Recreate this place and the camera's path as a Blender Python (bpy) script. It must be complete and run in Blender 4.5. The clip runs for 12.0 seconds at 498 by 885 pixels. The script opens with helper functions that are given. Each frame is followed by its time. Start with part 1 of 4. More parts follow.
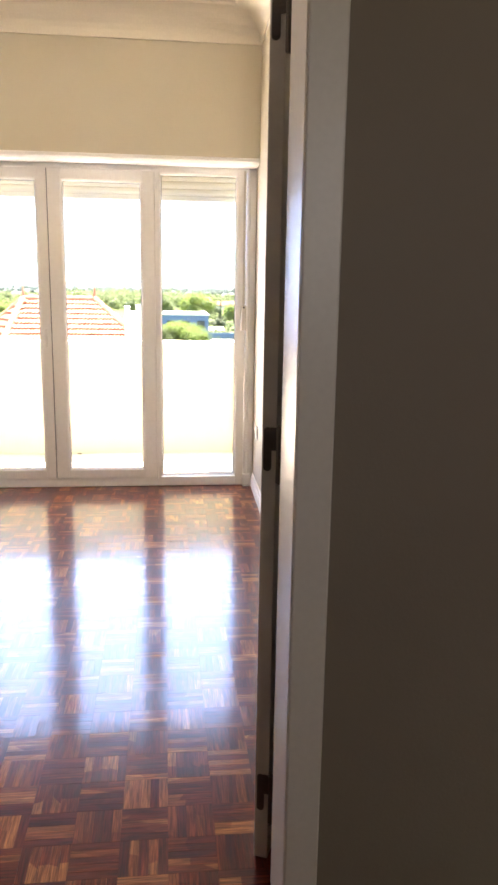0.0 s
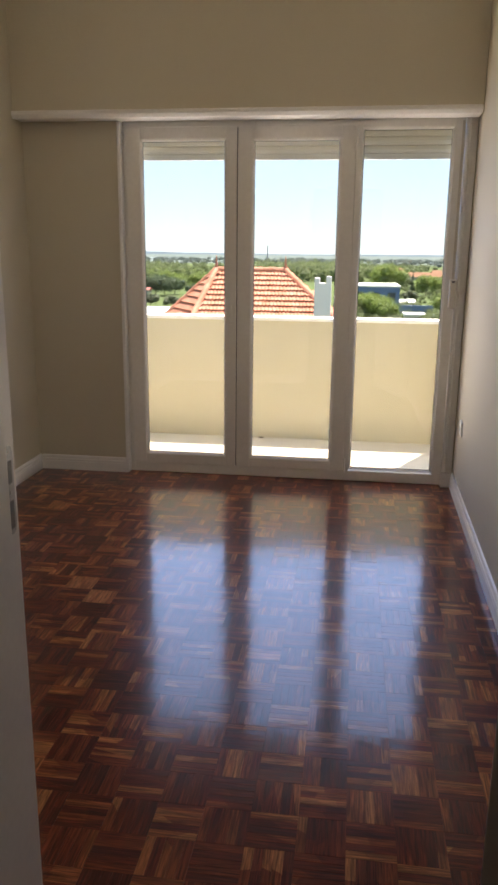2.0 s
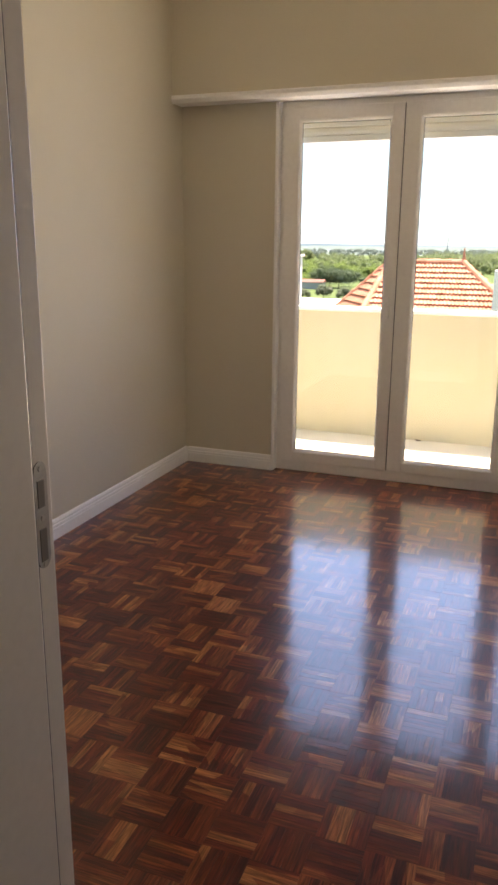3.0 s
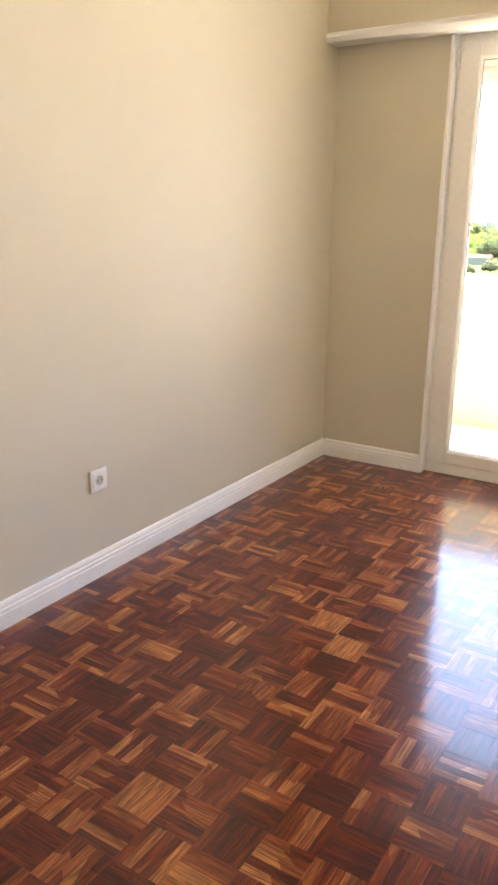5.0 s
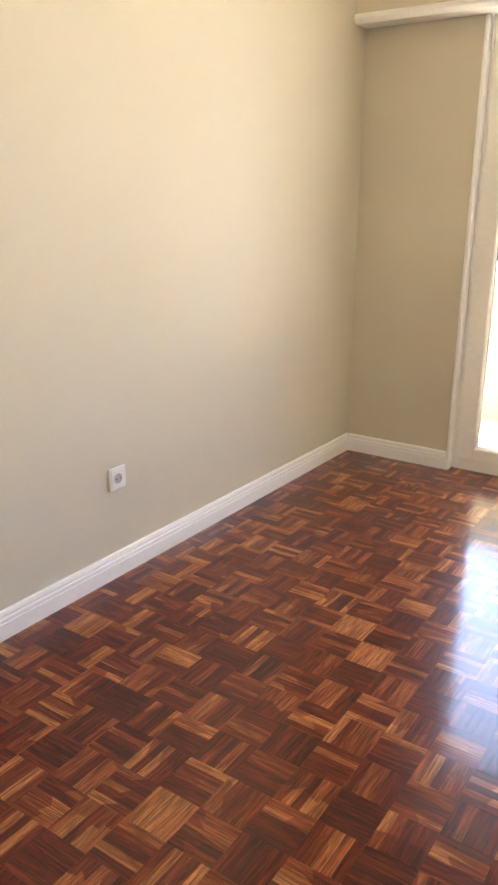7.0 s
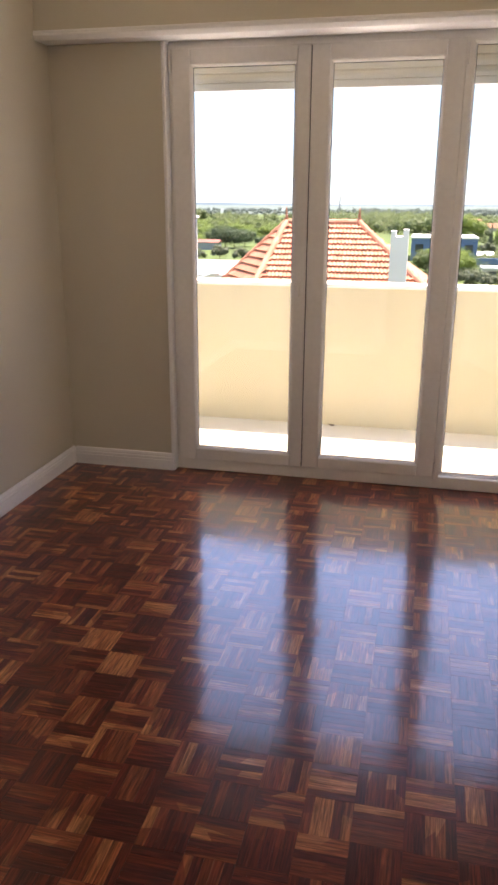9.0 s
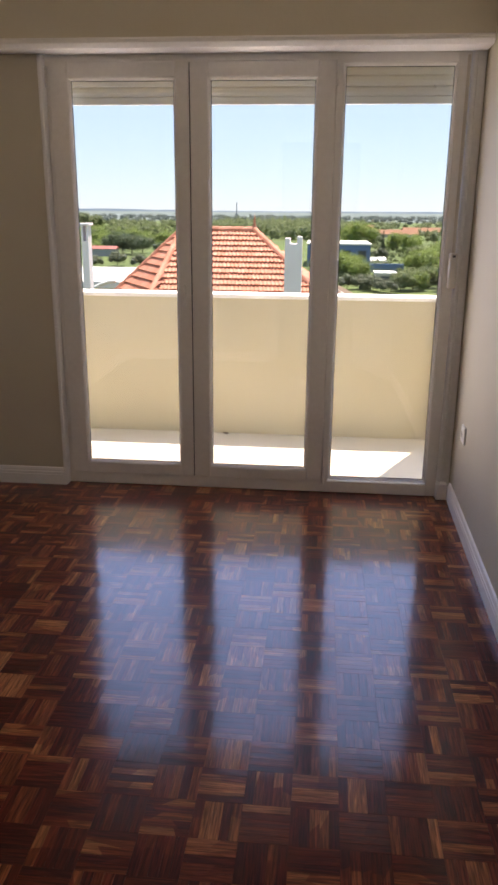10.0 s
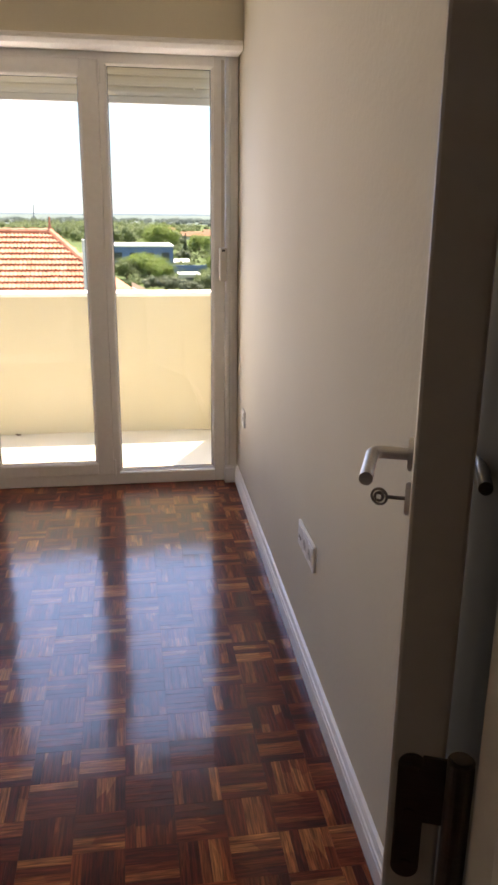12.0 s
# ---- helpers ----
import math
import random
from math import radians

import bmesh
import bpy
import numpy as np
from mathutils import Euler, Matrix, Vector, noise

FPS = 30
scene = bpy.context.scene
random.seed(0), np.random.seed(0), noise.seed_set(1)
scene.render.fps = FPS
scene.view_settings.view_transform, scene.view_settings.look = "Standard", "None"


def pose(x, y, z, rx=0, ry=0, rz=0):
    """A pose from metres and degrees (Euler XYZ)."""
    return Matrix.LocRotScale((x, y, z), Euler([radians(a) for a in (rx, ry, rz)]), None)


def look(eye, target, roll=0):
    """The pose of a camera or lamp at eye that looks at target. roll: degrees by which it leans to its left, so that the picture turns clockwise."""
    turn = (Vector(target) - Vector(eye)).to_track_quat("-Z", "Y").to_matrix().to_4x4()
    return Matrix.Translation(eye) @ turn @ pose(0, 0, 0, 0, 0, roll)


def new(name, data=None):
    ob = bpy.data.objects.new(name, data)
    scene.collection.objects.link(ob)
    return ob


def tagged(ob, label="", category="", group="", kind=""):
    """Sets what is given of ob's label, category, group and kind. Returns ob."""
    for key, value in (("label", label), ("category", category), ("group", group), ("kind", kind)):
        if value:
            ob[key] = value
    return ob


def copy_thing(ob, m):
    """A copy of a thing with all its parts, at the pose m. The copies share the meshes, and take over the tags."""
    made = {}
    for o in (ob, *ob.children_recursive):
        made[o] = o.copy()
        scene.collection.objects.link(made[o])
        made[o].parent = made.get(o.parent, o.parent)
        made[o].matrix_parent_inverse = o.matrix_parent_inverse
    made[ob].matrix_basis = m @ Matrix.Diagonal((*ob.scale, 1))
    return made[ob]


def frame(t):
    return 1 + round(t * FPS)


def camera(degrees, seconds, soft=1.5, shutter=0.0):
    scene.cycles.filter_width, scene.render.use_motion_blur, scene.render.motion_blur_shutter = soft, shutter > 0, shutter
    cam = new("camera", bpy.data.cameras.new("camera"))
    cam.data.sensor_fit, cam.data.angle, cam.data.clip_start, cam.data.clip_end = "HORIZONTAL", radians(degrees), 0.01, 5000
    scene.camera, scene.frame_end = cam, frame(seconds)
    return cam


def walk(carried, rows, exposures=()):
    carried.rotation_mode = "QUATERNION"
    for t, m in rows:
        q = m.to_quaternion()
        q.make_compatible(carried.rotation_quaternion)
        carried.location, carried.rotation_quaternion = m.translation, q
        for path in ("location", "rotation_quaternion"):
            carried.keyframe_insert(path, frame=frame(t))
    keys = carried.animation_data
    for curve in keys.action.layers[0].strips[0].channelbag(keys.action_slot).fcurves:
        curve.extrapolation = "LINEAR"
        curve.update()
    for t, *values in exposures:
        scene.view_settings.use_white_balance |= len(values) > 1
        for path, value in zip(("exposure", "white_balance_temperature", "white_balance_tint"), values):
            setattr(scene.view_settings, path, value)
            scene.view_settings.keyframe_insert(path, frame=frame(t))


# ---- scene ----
cam = camera(36.3, 12.0, soft=2.8)
PATH = [
    (0, (-0.567, -5.111, 1.381), (-0.349, -3.165, 0.974), 0.9),
    (0.5, (-0.537, -4.993, 1.384), (-0.519, -3.039, 0.957), 0.8),
    (1, (-0.566, -4.841, 1.378), (-0.665, -2.892, 0.941), 0.7),
    (1.5, (-0.601, -4.695, 1.375), (-0.777, -2.756, 0.916), 0.7),
    (2, (-0.604, -4.573, 1.38), (-0.862, -2.65, 0.896), 0.6),
    (2.5, (-0.58, -4.416, 1.375), (-1.012, -2.527, 0.88), 0.5),
    (3, (-0.555, -4.284, 1.358), (-1.233, -2.472, 0.851), 0.5),
    (3.5, (-0.602, -4.152, 1.349), (-1.413, -2.401, 0.825), 0.6),
    (5.3, (-0.746, -3.719, 1.293), (-1.8, -2.12, 0.717), 0.6),
    (5.5, (-0.761, -3.703, 1.282), (-1.839, -2.12, 0.704), 0.6),
    (6, (-0.782, -3.676, 1.31), (-1.91, -2.139, 0.707), 0.6),
    (6.5, (-0.797, -3.678, 1.316), (-1.93, -2.145, 0.711), 0.5),
    (7, (-0.779, -3.682, 1.321), (-1.841, -2.099, 0.717), 0.5),
    (7.5, (-0.76, -3.687, 1.319), (-1.642, -1.997, 0.716), 0.4),
    (7.7, (-0.775, -3.698, 1.309), (-1.577, -1.965, 0.715), 0.6),
    (9.3, (-0.701, -3.751, 1.425), (-1.057, -1.877, 0.822), 0.3),
    (9.5, (-0.68, -3.76, 1.437), (-0.989, -1.878, 0.836), 0.4),
    (10, (-0.654, -3.772, 1.431), (-0.834, -1.867, 0.846), 0.5),
    (10.5, (-0.632, -3.781, 1.424), (-0.692, -1.867, 0.849), 0.5),
    (11, (-0.606, -3.802, 1.42), (-0.554, -1.886, 0.846), 0.6),
    (11.5, (-0.565, -3.839, 1.419), (-0.393, -1.931, 0.842), 0.5),
    (12, (-0.514, -3.889, 1.405), (-0.217, -1.997, 0.83), 0.6),
]
EXPOSURES = [(t, stops - 1.1, 7350 + (kelvin - 7900) * 0.4, tint - 10) for t, stops, kelvin, tint in (
    (0.0, 4.85, 7900, 27), (0.5, 3.9, 7900, 23), (1.0, 3.4, 7900, 20), (1.5, 3.1, 7900, 22), (2.5, 3.35, 8500, 27), (3.5, 4.05, 9300, 24), (5.5, 5.0, 9100, 22),
    (6.5, 4.97, 9100, 20), (7.5, 5.0, 8900, 23), (9.3, 3.3, 7900, 33), (10.5, 2.88, 7600, 31), (11.4, 3.0, 8100, 28), (12.0, 3.5, 8800, 28))]
walk(cam, [(t, look(eye, target, roll)) for t, eye, target, roll in PATH], EXPOSURES)

# world and sun: a high midsummer sun over the balcony, to the right of straight ahead
SUN_DIR = Vector((0.146, 0.294, 0.944)).normalized()
SUN_ELEV = math.asin(SUN_DIR.z)
SUN_ROT = math.atan2(SUN_DIR.x, SUN_DIR.y)
world = bpy.data.worlds.new("world")
scene.world = world
world.use_nodes = True
wn = world.node_tree
sky = wn.nodes.new("ShaderNodeTexSky")
sky.sky_type = "NISHITA"
sky.sun_disc = False
sky.sun_elevation = SUN_ELEV
sky.sun_rotation = SUN_ROT
sky.air_density, sky.dust_density, sky.ozone_density = 0.9, 0.05, 3.0
wn.nodes["Background"].inputs["Strength"].default_value = 0.05
# an even pale blue summer haze over the whole sky
tint = wn.nodes.new("ShaderNodeMix")
tint.data_type = "RGBA"
tint.inputs["Factor"].default_value = 0.65
tint.inputs["B"].default_value = (3.9, 5.6, 7.4, 1)
wn.links.new(sky.outputs["Color"], tint.inputs["A"])
wn.links.new(tint.outputs["Result"], wn.nodes["Background"].inputs["Color"])
sun_data = bpy.data.lights.new("sun", "SUN")
sun_data.energy, sun_data.angle, sun_data.color = 4.2, radians(0.55), (1.0, 0.95, 0.87)
sun = new("sun", sun_data)
sun.matrix_world = look(SUN_DIR * 40, (0, 0, 0))
# area lamp added between parapet and slab, boosting the sky's light through the balcony's opening
sky_fill_light = bpy.data.lights.new("balcony_sky_fill", "AREA")
sky_fill_light.shape = "RECTANGLE"
sky_fill_light.size, sky_fill_light.size_y = 3.9, 1.62
sky_fill_light.energy, sky_fill_light.color = 21.5, (0.31, 0.48, 1.0)
balcony_sky_fill = new("balcony_sky_fill", sky_fill_light)
balcony_sky_fill.matrix_world = look((-0.75, 1.17, 1.77), (-0.75, 0.0, 1.77))
# lamp added for bounce off sunlit balcony floor and yellow parapet, through the window
bounce_fill_light = bpy.data.lights.new("balcony_bounce_fill", "AREA")
bounce_fill_light.shape = "RECTANGLE"
bounce_fill_light.size, bounce_fill_light.size_y = 1.86, 0.8
bounce_fill_light.spread = radians(112)
bounce_fill_light.energy, bounce_fill_light.color = 7.2, (1.0, 0.93, 0.81)
balcony_bounce_fill = new("balcony_bounce_fill", bounce_fill_light)
balcony_bounce_fill.matrix_world = look((-1.01, 0.42, 0.40), (-1.01, -0.22, 1.17))
# area lamp added at the unseen hall opening behind, to brighten hall and door edge
hall_light = bpy.data.lights.new("hall_fill", "AREA")
hall_light.shape = "RECTANGLE"
hall_light.size, hall_light.size_y = 0.52, 0.56
hall_light.energy, hall_light.color = 0.85, (1.0, 0.94, 0.88)
hall_fill = new("hall_fill", hall_light)
hall_fill.matrix_world = look((0.525, -6.7, 1.8), (0.525, -5.0, 1.7))

# ---- materials ----
def material(name, color, rough=0.6, metal=0.0):
    m = bpy.data.materials.new(name)
    m.use_nodes = True
    b = m.node_tree.nodes["Principled BSDF"]
    b.inputs["Base Color"].default_value = (*color, 1)
    b.inputs["Roughness"].default_value = rough
    b.inputs["Metallic"].default_value = metal
    return m, m.node_tree, b


def node(tree, kind, **values):
    n = tree.nodes.new(kind)
    for key, value in values.items():
        n.inputs[key].default_value = value
    return n


def mix_color(tree, fac, a, b, blend="MIX"):
    n = tree.nodes.new("ShaderNodeMix")
    n.data_type, n.blend_type = "RGBA", blend
    for sock, value in ((n.inputs["Factor"], fac), (n.inputs["A"], a), (n.inputs["B"], b)):
        if isinstance(value, bpy.types.NodeSocket):
            tree.links.new(value, sock)
        elif isinstance(value, tuple):
            sock.default_value = (*value, 1)
        else:
            sock.default_value = value
    return n.outputs["Result"]


def noise_fac(tree, scale, detail=3.0, low=0.35, high=0.65, coords="Object", stretch=(1, 1, 1)):
    tc = tree.nodes.new("ShaderNodeTexCoord")
    mp = tree.nodes.new("ShaderNodeMapping")
    mp.inputs["Scale"].default_value = stretch
    source = tc.outputs[coords] if coords != "World" else tree.nodes.new("ShaderNodeNewGeometry").outputs["Position"]
    tree.links.new(source, mp.inputs["Vector"])
    nz = node(tree, "ShaderNodeTexNoise", Scale=scale, Detail=detail)
    tree.links.new(mp.outputs["Vector"], nz.inputs["Vector"])
    rng = node(tree, "ShaderNodeMapRange")
    rng.inputs["From Min"].default_value, rng.inputs["From Max"].default_value = low, high
    tree.links.new(nz.outputs["Fac"], rng.inputs["Value"])
    return rng.outputs["Result"]


def bump(tree, bsdf, fac, strength, distance):
    n = node(tree, "ShaderNodeBump", Strength=strength, Distance=distance)
    tree.links.new(fac, n.inputs["Height"])
    tree.links.new(n.outputs["Normal"], bsdf.inputs["Normal"])
    return n


def painted(name, color, dark, rough=0.6, grain=180.0, blotch=1.6, strength=0.15, depth=0.001, amount=1.0):
    """Paint or plaster: broad blotches and a fine grain."""
    m, t, b = material(name, color, rough)
    big = noise_fac(t, blotch, 4.0, 0.35, 0.7, "World")
    fine = noise_fac(t, grain, 2.0, 0.3, 0.7, "World")
    col = mix_color(t, big, color, dark)
    scaled = mix_color(t, 0.06 * amount, col, (0.2, 0.18, 0.15))
    col = mix_color(t, fine, col, scaled)
    t.links.new(col, b.inputs["Base Color"])
    bump(t, b, fine, strength, depth)
    b.inputs["Specular IOR Level"].default_value = 0.5 if rough < 0.6 else 0.2
    return m


WALL = painted("cream_wall_paint", (0.63, 0.585, 0.48), (0.605, 0.556, 0.447), 0.9, 140, 1.3, 0.06, 0.0006, 0.4)


def trowelled(m):
    """Patches of rougher, trowelled plaster under the paint."""
    t = m.node_tree
    b = t.nodes["Principled BSDF"]
    where = noise_fac(t, 0.9, 2.0, 0.48, 0.62, "World")
    lumps = noise_fac(t, 55.0, 4.0, 0.3, 0.7, "World")
    mul = t.nodes.new("ShaderNodeMath")
    mul.operation = "MULTIPLY"
    t.links.new(where, mul.inputs[0])
    t.links.new(lumps, mul.inputs[1])
    first = b.inputs["Normal"].links[0].from_node
    second = bump(t, b, mul.outputs[0], 0.22, 0.0025)
    t.links.new(first.outputs["Normal"], second.inputs["Normal"])


trowelled(WALL)
# dimness of the hall put into the colour, against the added hall lamp
HALL = painted("hall_wall_dimmed", (0.26, 0.215, 0.17), (0.24, 0.195, 0.152), 0.6, 140, 1.3, 0.2, 0.0008)
CEILING = painted("ceiling_paint", (0.82, 0.77, 0.67), (0.80, 0.74, 0.63), 0.7, 90, 1.0, 0.1, 0.0006)
SKIRT = painted("white_gloss_paint", (0.88, 0.87, 0.86), (0.86, 0.85, 0.84), 0.35, 60, 3.0, 0.08, 0.0005)
DOOR_PAINT = painted("white_door_lacquer", (0.76, 0.71, 0.65), (0.73, 0.68, 0.62), 0.38, 70, 2.0, 0.08, 0.0005)
PVC = painted("window_pvc", (0.85, 0.83, 0.79), (0.83, 0.81, 0.77), 0.35, 40, 2.0, 0.03, 0.0003)
SHUTTER = painted("shutter_slat_plastic", (0.52, 0.47, 0.36), (0.47, 0.42, 0.32), 0.5, 50, 4.0, 0.05, 0.0003)
GASKET = material("black_gasket", (0.015, 0.015, 0.016), 0.6)[0]
PARAPET = painted("yellow_render", (0.53, 0.475, 0.34), (0.49, 0.435, 0.305), 0.85, 110, 1.1, 0.15, 0.001)
CAP = painted("white_stone_cap", (0.82, 0.80, 0.75), (0.70, 0.67, 0.61), 0.7, 120, 5.0, 0.3, 0.001)
BALCONY_TILE = painted("balcony_tile", (0.64, 0.57, 0.46), (0.60, 0.53, 0.42), 0.6, 60, 3.0, 0.1, 0.0005)
OUTER = painted("outer_render", (0.75, 0.68, 0.52), (0.70, 0.62, 0.46), 0.85, 90, 1.0, 0.3, 0.002)
PLATE = painted("white_socket_plastic", (0.82, 0.81, 0.79), (0.80, 0.79, 0.77), 0.3, 30, 8.0, 0.02, 0.0002)
# flat dark colours for the shade inside holes that are not cut
HOLE = material("painted_hole_shade", (0.03, 0.03, 0.03), 0.6)[0]
LATCH = material("latch_recess_shade", (0.14, 0.125, 0.11), 0.6)[0]
CUP = material("socket_cup_grey", (0.40, 0.385, 0.37), 0.4)[0]
STRAP = painted("pale_woven_strap", (0.66, 0.61, 0.53), (0.58, 0.53, 0.46), 0.85, 500, 20.0, 0.3, 0.0005)
STRAP_BOX = painted("winder_plastic", (0.66, 0.62, 0.56), (0.62, 0.58, 0.52), 0.4, 40, 6.0, 0.03, 0.0003)
HOUSE_WALL = painted("white_house_wall", (0.6, 0.57, 0.53), (0.54, 0.51, 0.47), 0.85, 6, 0.3, 0.1, 0.002)
CHIMNEY = painted("grey_white_render", (0.80, 0.72, 0.78), (0.75, 0.67, 0.73), 0.85, 14, 0.8, 0.2, 0.003)
WHITE_ROOF = painted("white_metal_roof", (0.66, 0.66, 0.65), (0.6, 0.6, 0.59), 0.5, 3, 0.2, 0.1, 0.002)
BLUE_WALL = painted("blue_cladding", (0.10, 0.17, 0.34), (0.08, 0.14, 0.28), 0.55, 2, 0.2, 0.1, 0.002)
GREY_WALL = painted("grey_wall", (0.30, 0.31, 0.34), (0.25, 0.26, 0.29), 0.8, 3, 0.3, 0.1, 0.002)
FAR_TILE = painted("far_terracotta", (0.20, 0.10, 0.06), (0.16, 0.08, 0.05), 0.85, 2, 0.1, 0.1, 0.002)
DARK_PANE = material("dark_window_pane", (0.04, 0.05, 0.06), 0.15)[0]
RED_PAINT = painted("red_paint", (0.30, 0.09, 0.07), (0.24, 0.07, 0.055), 0.4, 4, 1.0, 0.05, 0.001)
CAR_PAINT = painted("silver_car_paint", (0.40, 0.41, 0.42), (0.36, 0.37, 0.38), 0.35, 3, 0.5, 0.0, 0.001)
CAR_GLASS = material("car_glass", (0.03, 0.035, 0.04), 0.1)[0]
TYRE = material("tyre_rubber", (0.02, 0.02, 0.02), 0.8)[0]


def brushed_metal(name, color, rough):
    m, t, b = material(name, color, rough, 1.0)
    f = noise_fac(t, 60, 3.0, 0.3, 0.7, "Object", (1, 1, 18))
    t.links.new(mix_color(t, f, color, tuple(c * 0.8 for c in color)), b.inputs["Base Color"])
    bump(t, b, f, 0.08, 0.0003)
    return m


STEEL = brushed_metal("brushed_steel", (0.50, 0.47, 0.43), 0.32)
DARK_METAL = brushed_metal("dark_bronze_hinge", (0.16, 0.135, 0.12), 0.5)
STRIKE = brushed_metal("worn_nickel", (0.45, 0.43, 0.40), 0.4)


def glass_material():
    m = bpy.data.materials.new("window_glass")
    m.use_nodes = True
    t = m.node_tree
    t.nodes.remove(t.nodes["Principled BSDF"])
    clear = node(t, "ShaderNodeBsdfTransparent", Color=(0.97, 0.985, 0.975, 1))
    gloss = node(t, "ShaderNodeBsdfGlossy", Roughness=0.02)
    fres = node(t, "ShaderNodeFresnel", IOR=1.45)
    mix = t.nodes.new("ShaderNodeMixShader")
    t.links.new(fres.outputs[0], mix.inputs[0])
    t.links.new(clear.outputs[0], mix.inputs[1])
    t.links.new(gloss.outputs[0], mix.inputs[2])
    t.links.new(mix.outputs[0], t.nodes["Material Output"].inputs["Surface"])
    return m


GLASS = glass_material()

BLOCK, X0, Y0 = 0.12, -1.768, -2.575


def parquet_material(name="varnished_parquet", tones=None):
    """Varnished mosaic parquet: tone by block and by strip, grain along each strip."""
    m, t, b = material(name, (0.2, 0.07, 0.03), 0.3)
    L = t.links
    geo = t.nodes.new("ShaderNodeNewGeometry")
    sub = t.nodes.new("ShaderNodeVectorMath")
    sub.operation = "SUBTRACT"
    sub.inputs[1].default_value = (X0, Y0, 0)
    L.new(geo.outputs["Position"], sub.inputs[0])
    div = t.nodes.new("ShaderNodeVectorMath")
    div.operation = "SCALE"
    div.inputs["Scale"].default_value = 1 / BLOCK
    L.new(sub.outputs[0], div.inputs[0])
    cell = t.nodes.new("ShaderNodeVectorMath")
    cell.operation = "FLOOR"
    L.new(div.outputs[0], cell.inputs[0])
    flat = t.nodes.new("ShaderNodeVectorMath")
    flat.operation = "MULTIPLY"
    flat.inputs[1].default_value = (1, 1, 0)
    L.new(cell.outputs[0], flat.inputs[0])
    block_tone = t.nodes.new("ShaderNodeTexWhiteNoise")
    L.new(flat.outputs[0], block_tone.inputs["Vector"])
    # parity of the block tells the strips' direction
    sep = t.nodes.new("ShaderNodeSeparateXYZ")
    L.new(flat.outputs[0], sep.inputs[0])

    def math_node(op, a, c=None):
        n = t.nodes.new("ShaderNodeMath")
        n.operation = op
        for s, v in zip(n.inputs, (a, c)):
            if isinstance(v, bpy.types.NodeSocket):
                L.new(v, s)
            elif v is not None:
                s.default_value = v
        return n.outputs[0]

    parity = math_node("FLOORED_MODULO", math_node("ADD", sep.outputs[0], sep.outputs[1]), 2.0)
    info = t.nodes.new("ShaderNodeObjectInfo")
    strip = math_node("FRACT", math_node("ADD", info.outputs["Random"], geo.outputs["Random Per Island"]))
    # grain coordinates: long axis squeezed, shifted strip by strip
    shift = t.nodes.new("ShaderNodeCombineXYZ")
    L.new(math_node("MULTIPLY", strip, 37.0), shift.inputs[2])
    place = t.nodes.new("ShaderNodeVectorMath")
    place.operation = "ADD"
    L.new(geo.outputs["Position"], place.inputs[0])
    L.new(shift.outputs[0], place.inputs[1])

    def grain(scale, detail, stretch):
        outs = []
        for vec in ((stretch, 1, 1), (1, stretch, 1)):
            mp = t.nodes.new("ShaderNodeMapping")
            mp.inputs["Scale"].default_value = vec
            L.new(place.outputs[0], mp.inputs["Vector"])
            nz = node(t, "ShaderNodeTexNoise", Scale=scale, Detail=detail, Distortion=0.4)
            L.new(mp.outputs["Vector"], nz.inputs["Vector"])
            outs.append(nz.outputs["Fac"])
        mx = t.nodes.new("ShaderNodeMix")
        L.new(parity, mx.inputs["Factor"])
        L.new(outs[0], mx.inputs["A"])
        L.new(outs[1], mx.inputs["B"])
        return mx.outputs["Result"]

    tone = math_node("SUBTRACT", math_node("ADD", math_node("MULTIPLY", strip, 0.84), math_node("MULTIPLY", block_tone.outputs["Value"], 0.52)), 0.18)
    if tones:
        tone = math_node("ADD", tones[0], math_node("MULTIPLY", strip, tones[1] - tones[0]))
    ramp = t.nodes.new("ShaderNodeValToRGB")
    e = ramp.color_ramp.elements
    e[0].position, e[0].color = 0.06, (0.062, 0.0095, 0.0066, 1)
    e[1].position, e[1].color = 0.97, (0.34, 0.120, 0.042, 1)
    for pos, col in ((0.26, (0.085, 0.0120, 0.0068, 1)), (0.45, (0.114, 0.0180, 0.0088, 1)), (0.62, (0.158, 0.0310, 0.0128, 1)), (0.80, (0.235, 0.064, 0.023, 1))):
        k = e.new(pos)
        k.color = col
    L.new(tone, ramp.inputs["Fac"])
    coarse = grain(120, 3.0, 0.06)
    fine = grain(330, 2.0, 0.045)
    r1 = node(t, "ShaderNodeMapRange")
    r1.inputs["From Min"].default_value, r1.inputs["From Max"].default_value = 0.35, 0.65
    r1.inputs["To Min"].default_value, r1.inputs["To Max"].default_value = 0.64, 1.36
    L.new(coarse, r1.inputs["Value"])
    r2 = node(t, "ShaderNodeMapRange")
    r2.inputs["From Min"].default_value, r2.inputs["From Max"].default_value = 0.35, 0.65
    r2.inputs["To Min"].default_value, r2.inputs["To Max"].default_value = 0.52, 1.48
    L.new(fine, r2.inputs["Value"])
    factor = math_node("MULTIPLY", r1.outputs["Result"], r2.outputs["Result"])
    comb = t.nodes.new("ShaderNodeCombineXYZ")
    for s in comb.inputs:
        L.new(factor, s)
    col = mix_color(t, 1.0, ramp.outputs["Color"], comb.outputs[0], "MULTIPLY")
    L.new(col, b.inputs["Base Color"])
    wear = noise_fac(t, 3.0, 4.0, 0.35, 0.7, "World")
    rr = node(t, "ShaderNodeMapRange")
    rr.inputs["To Min"].default_value, rr.inputs["To Max"].default_value = 0.10, 0.15
    L.new(wear, rr.inputs["Value"])
    b.inputs["Roughness"].default_value = 0.28
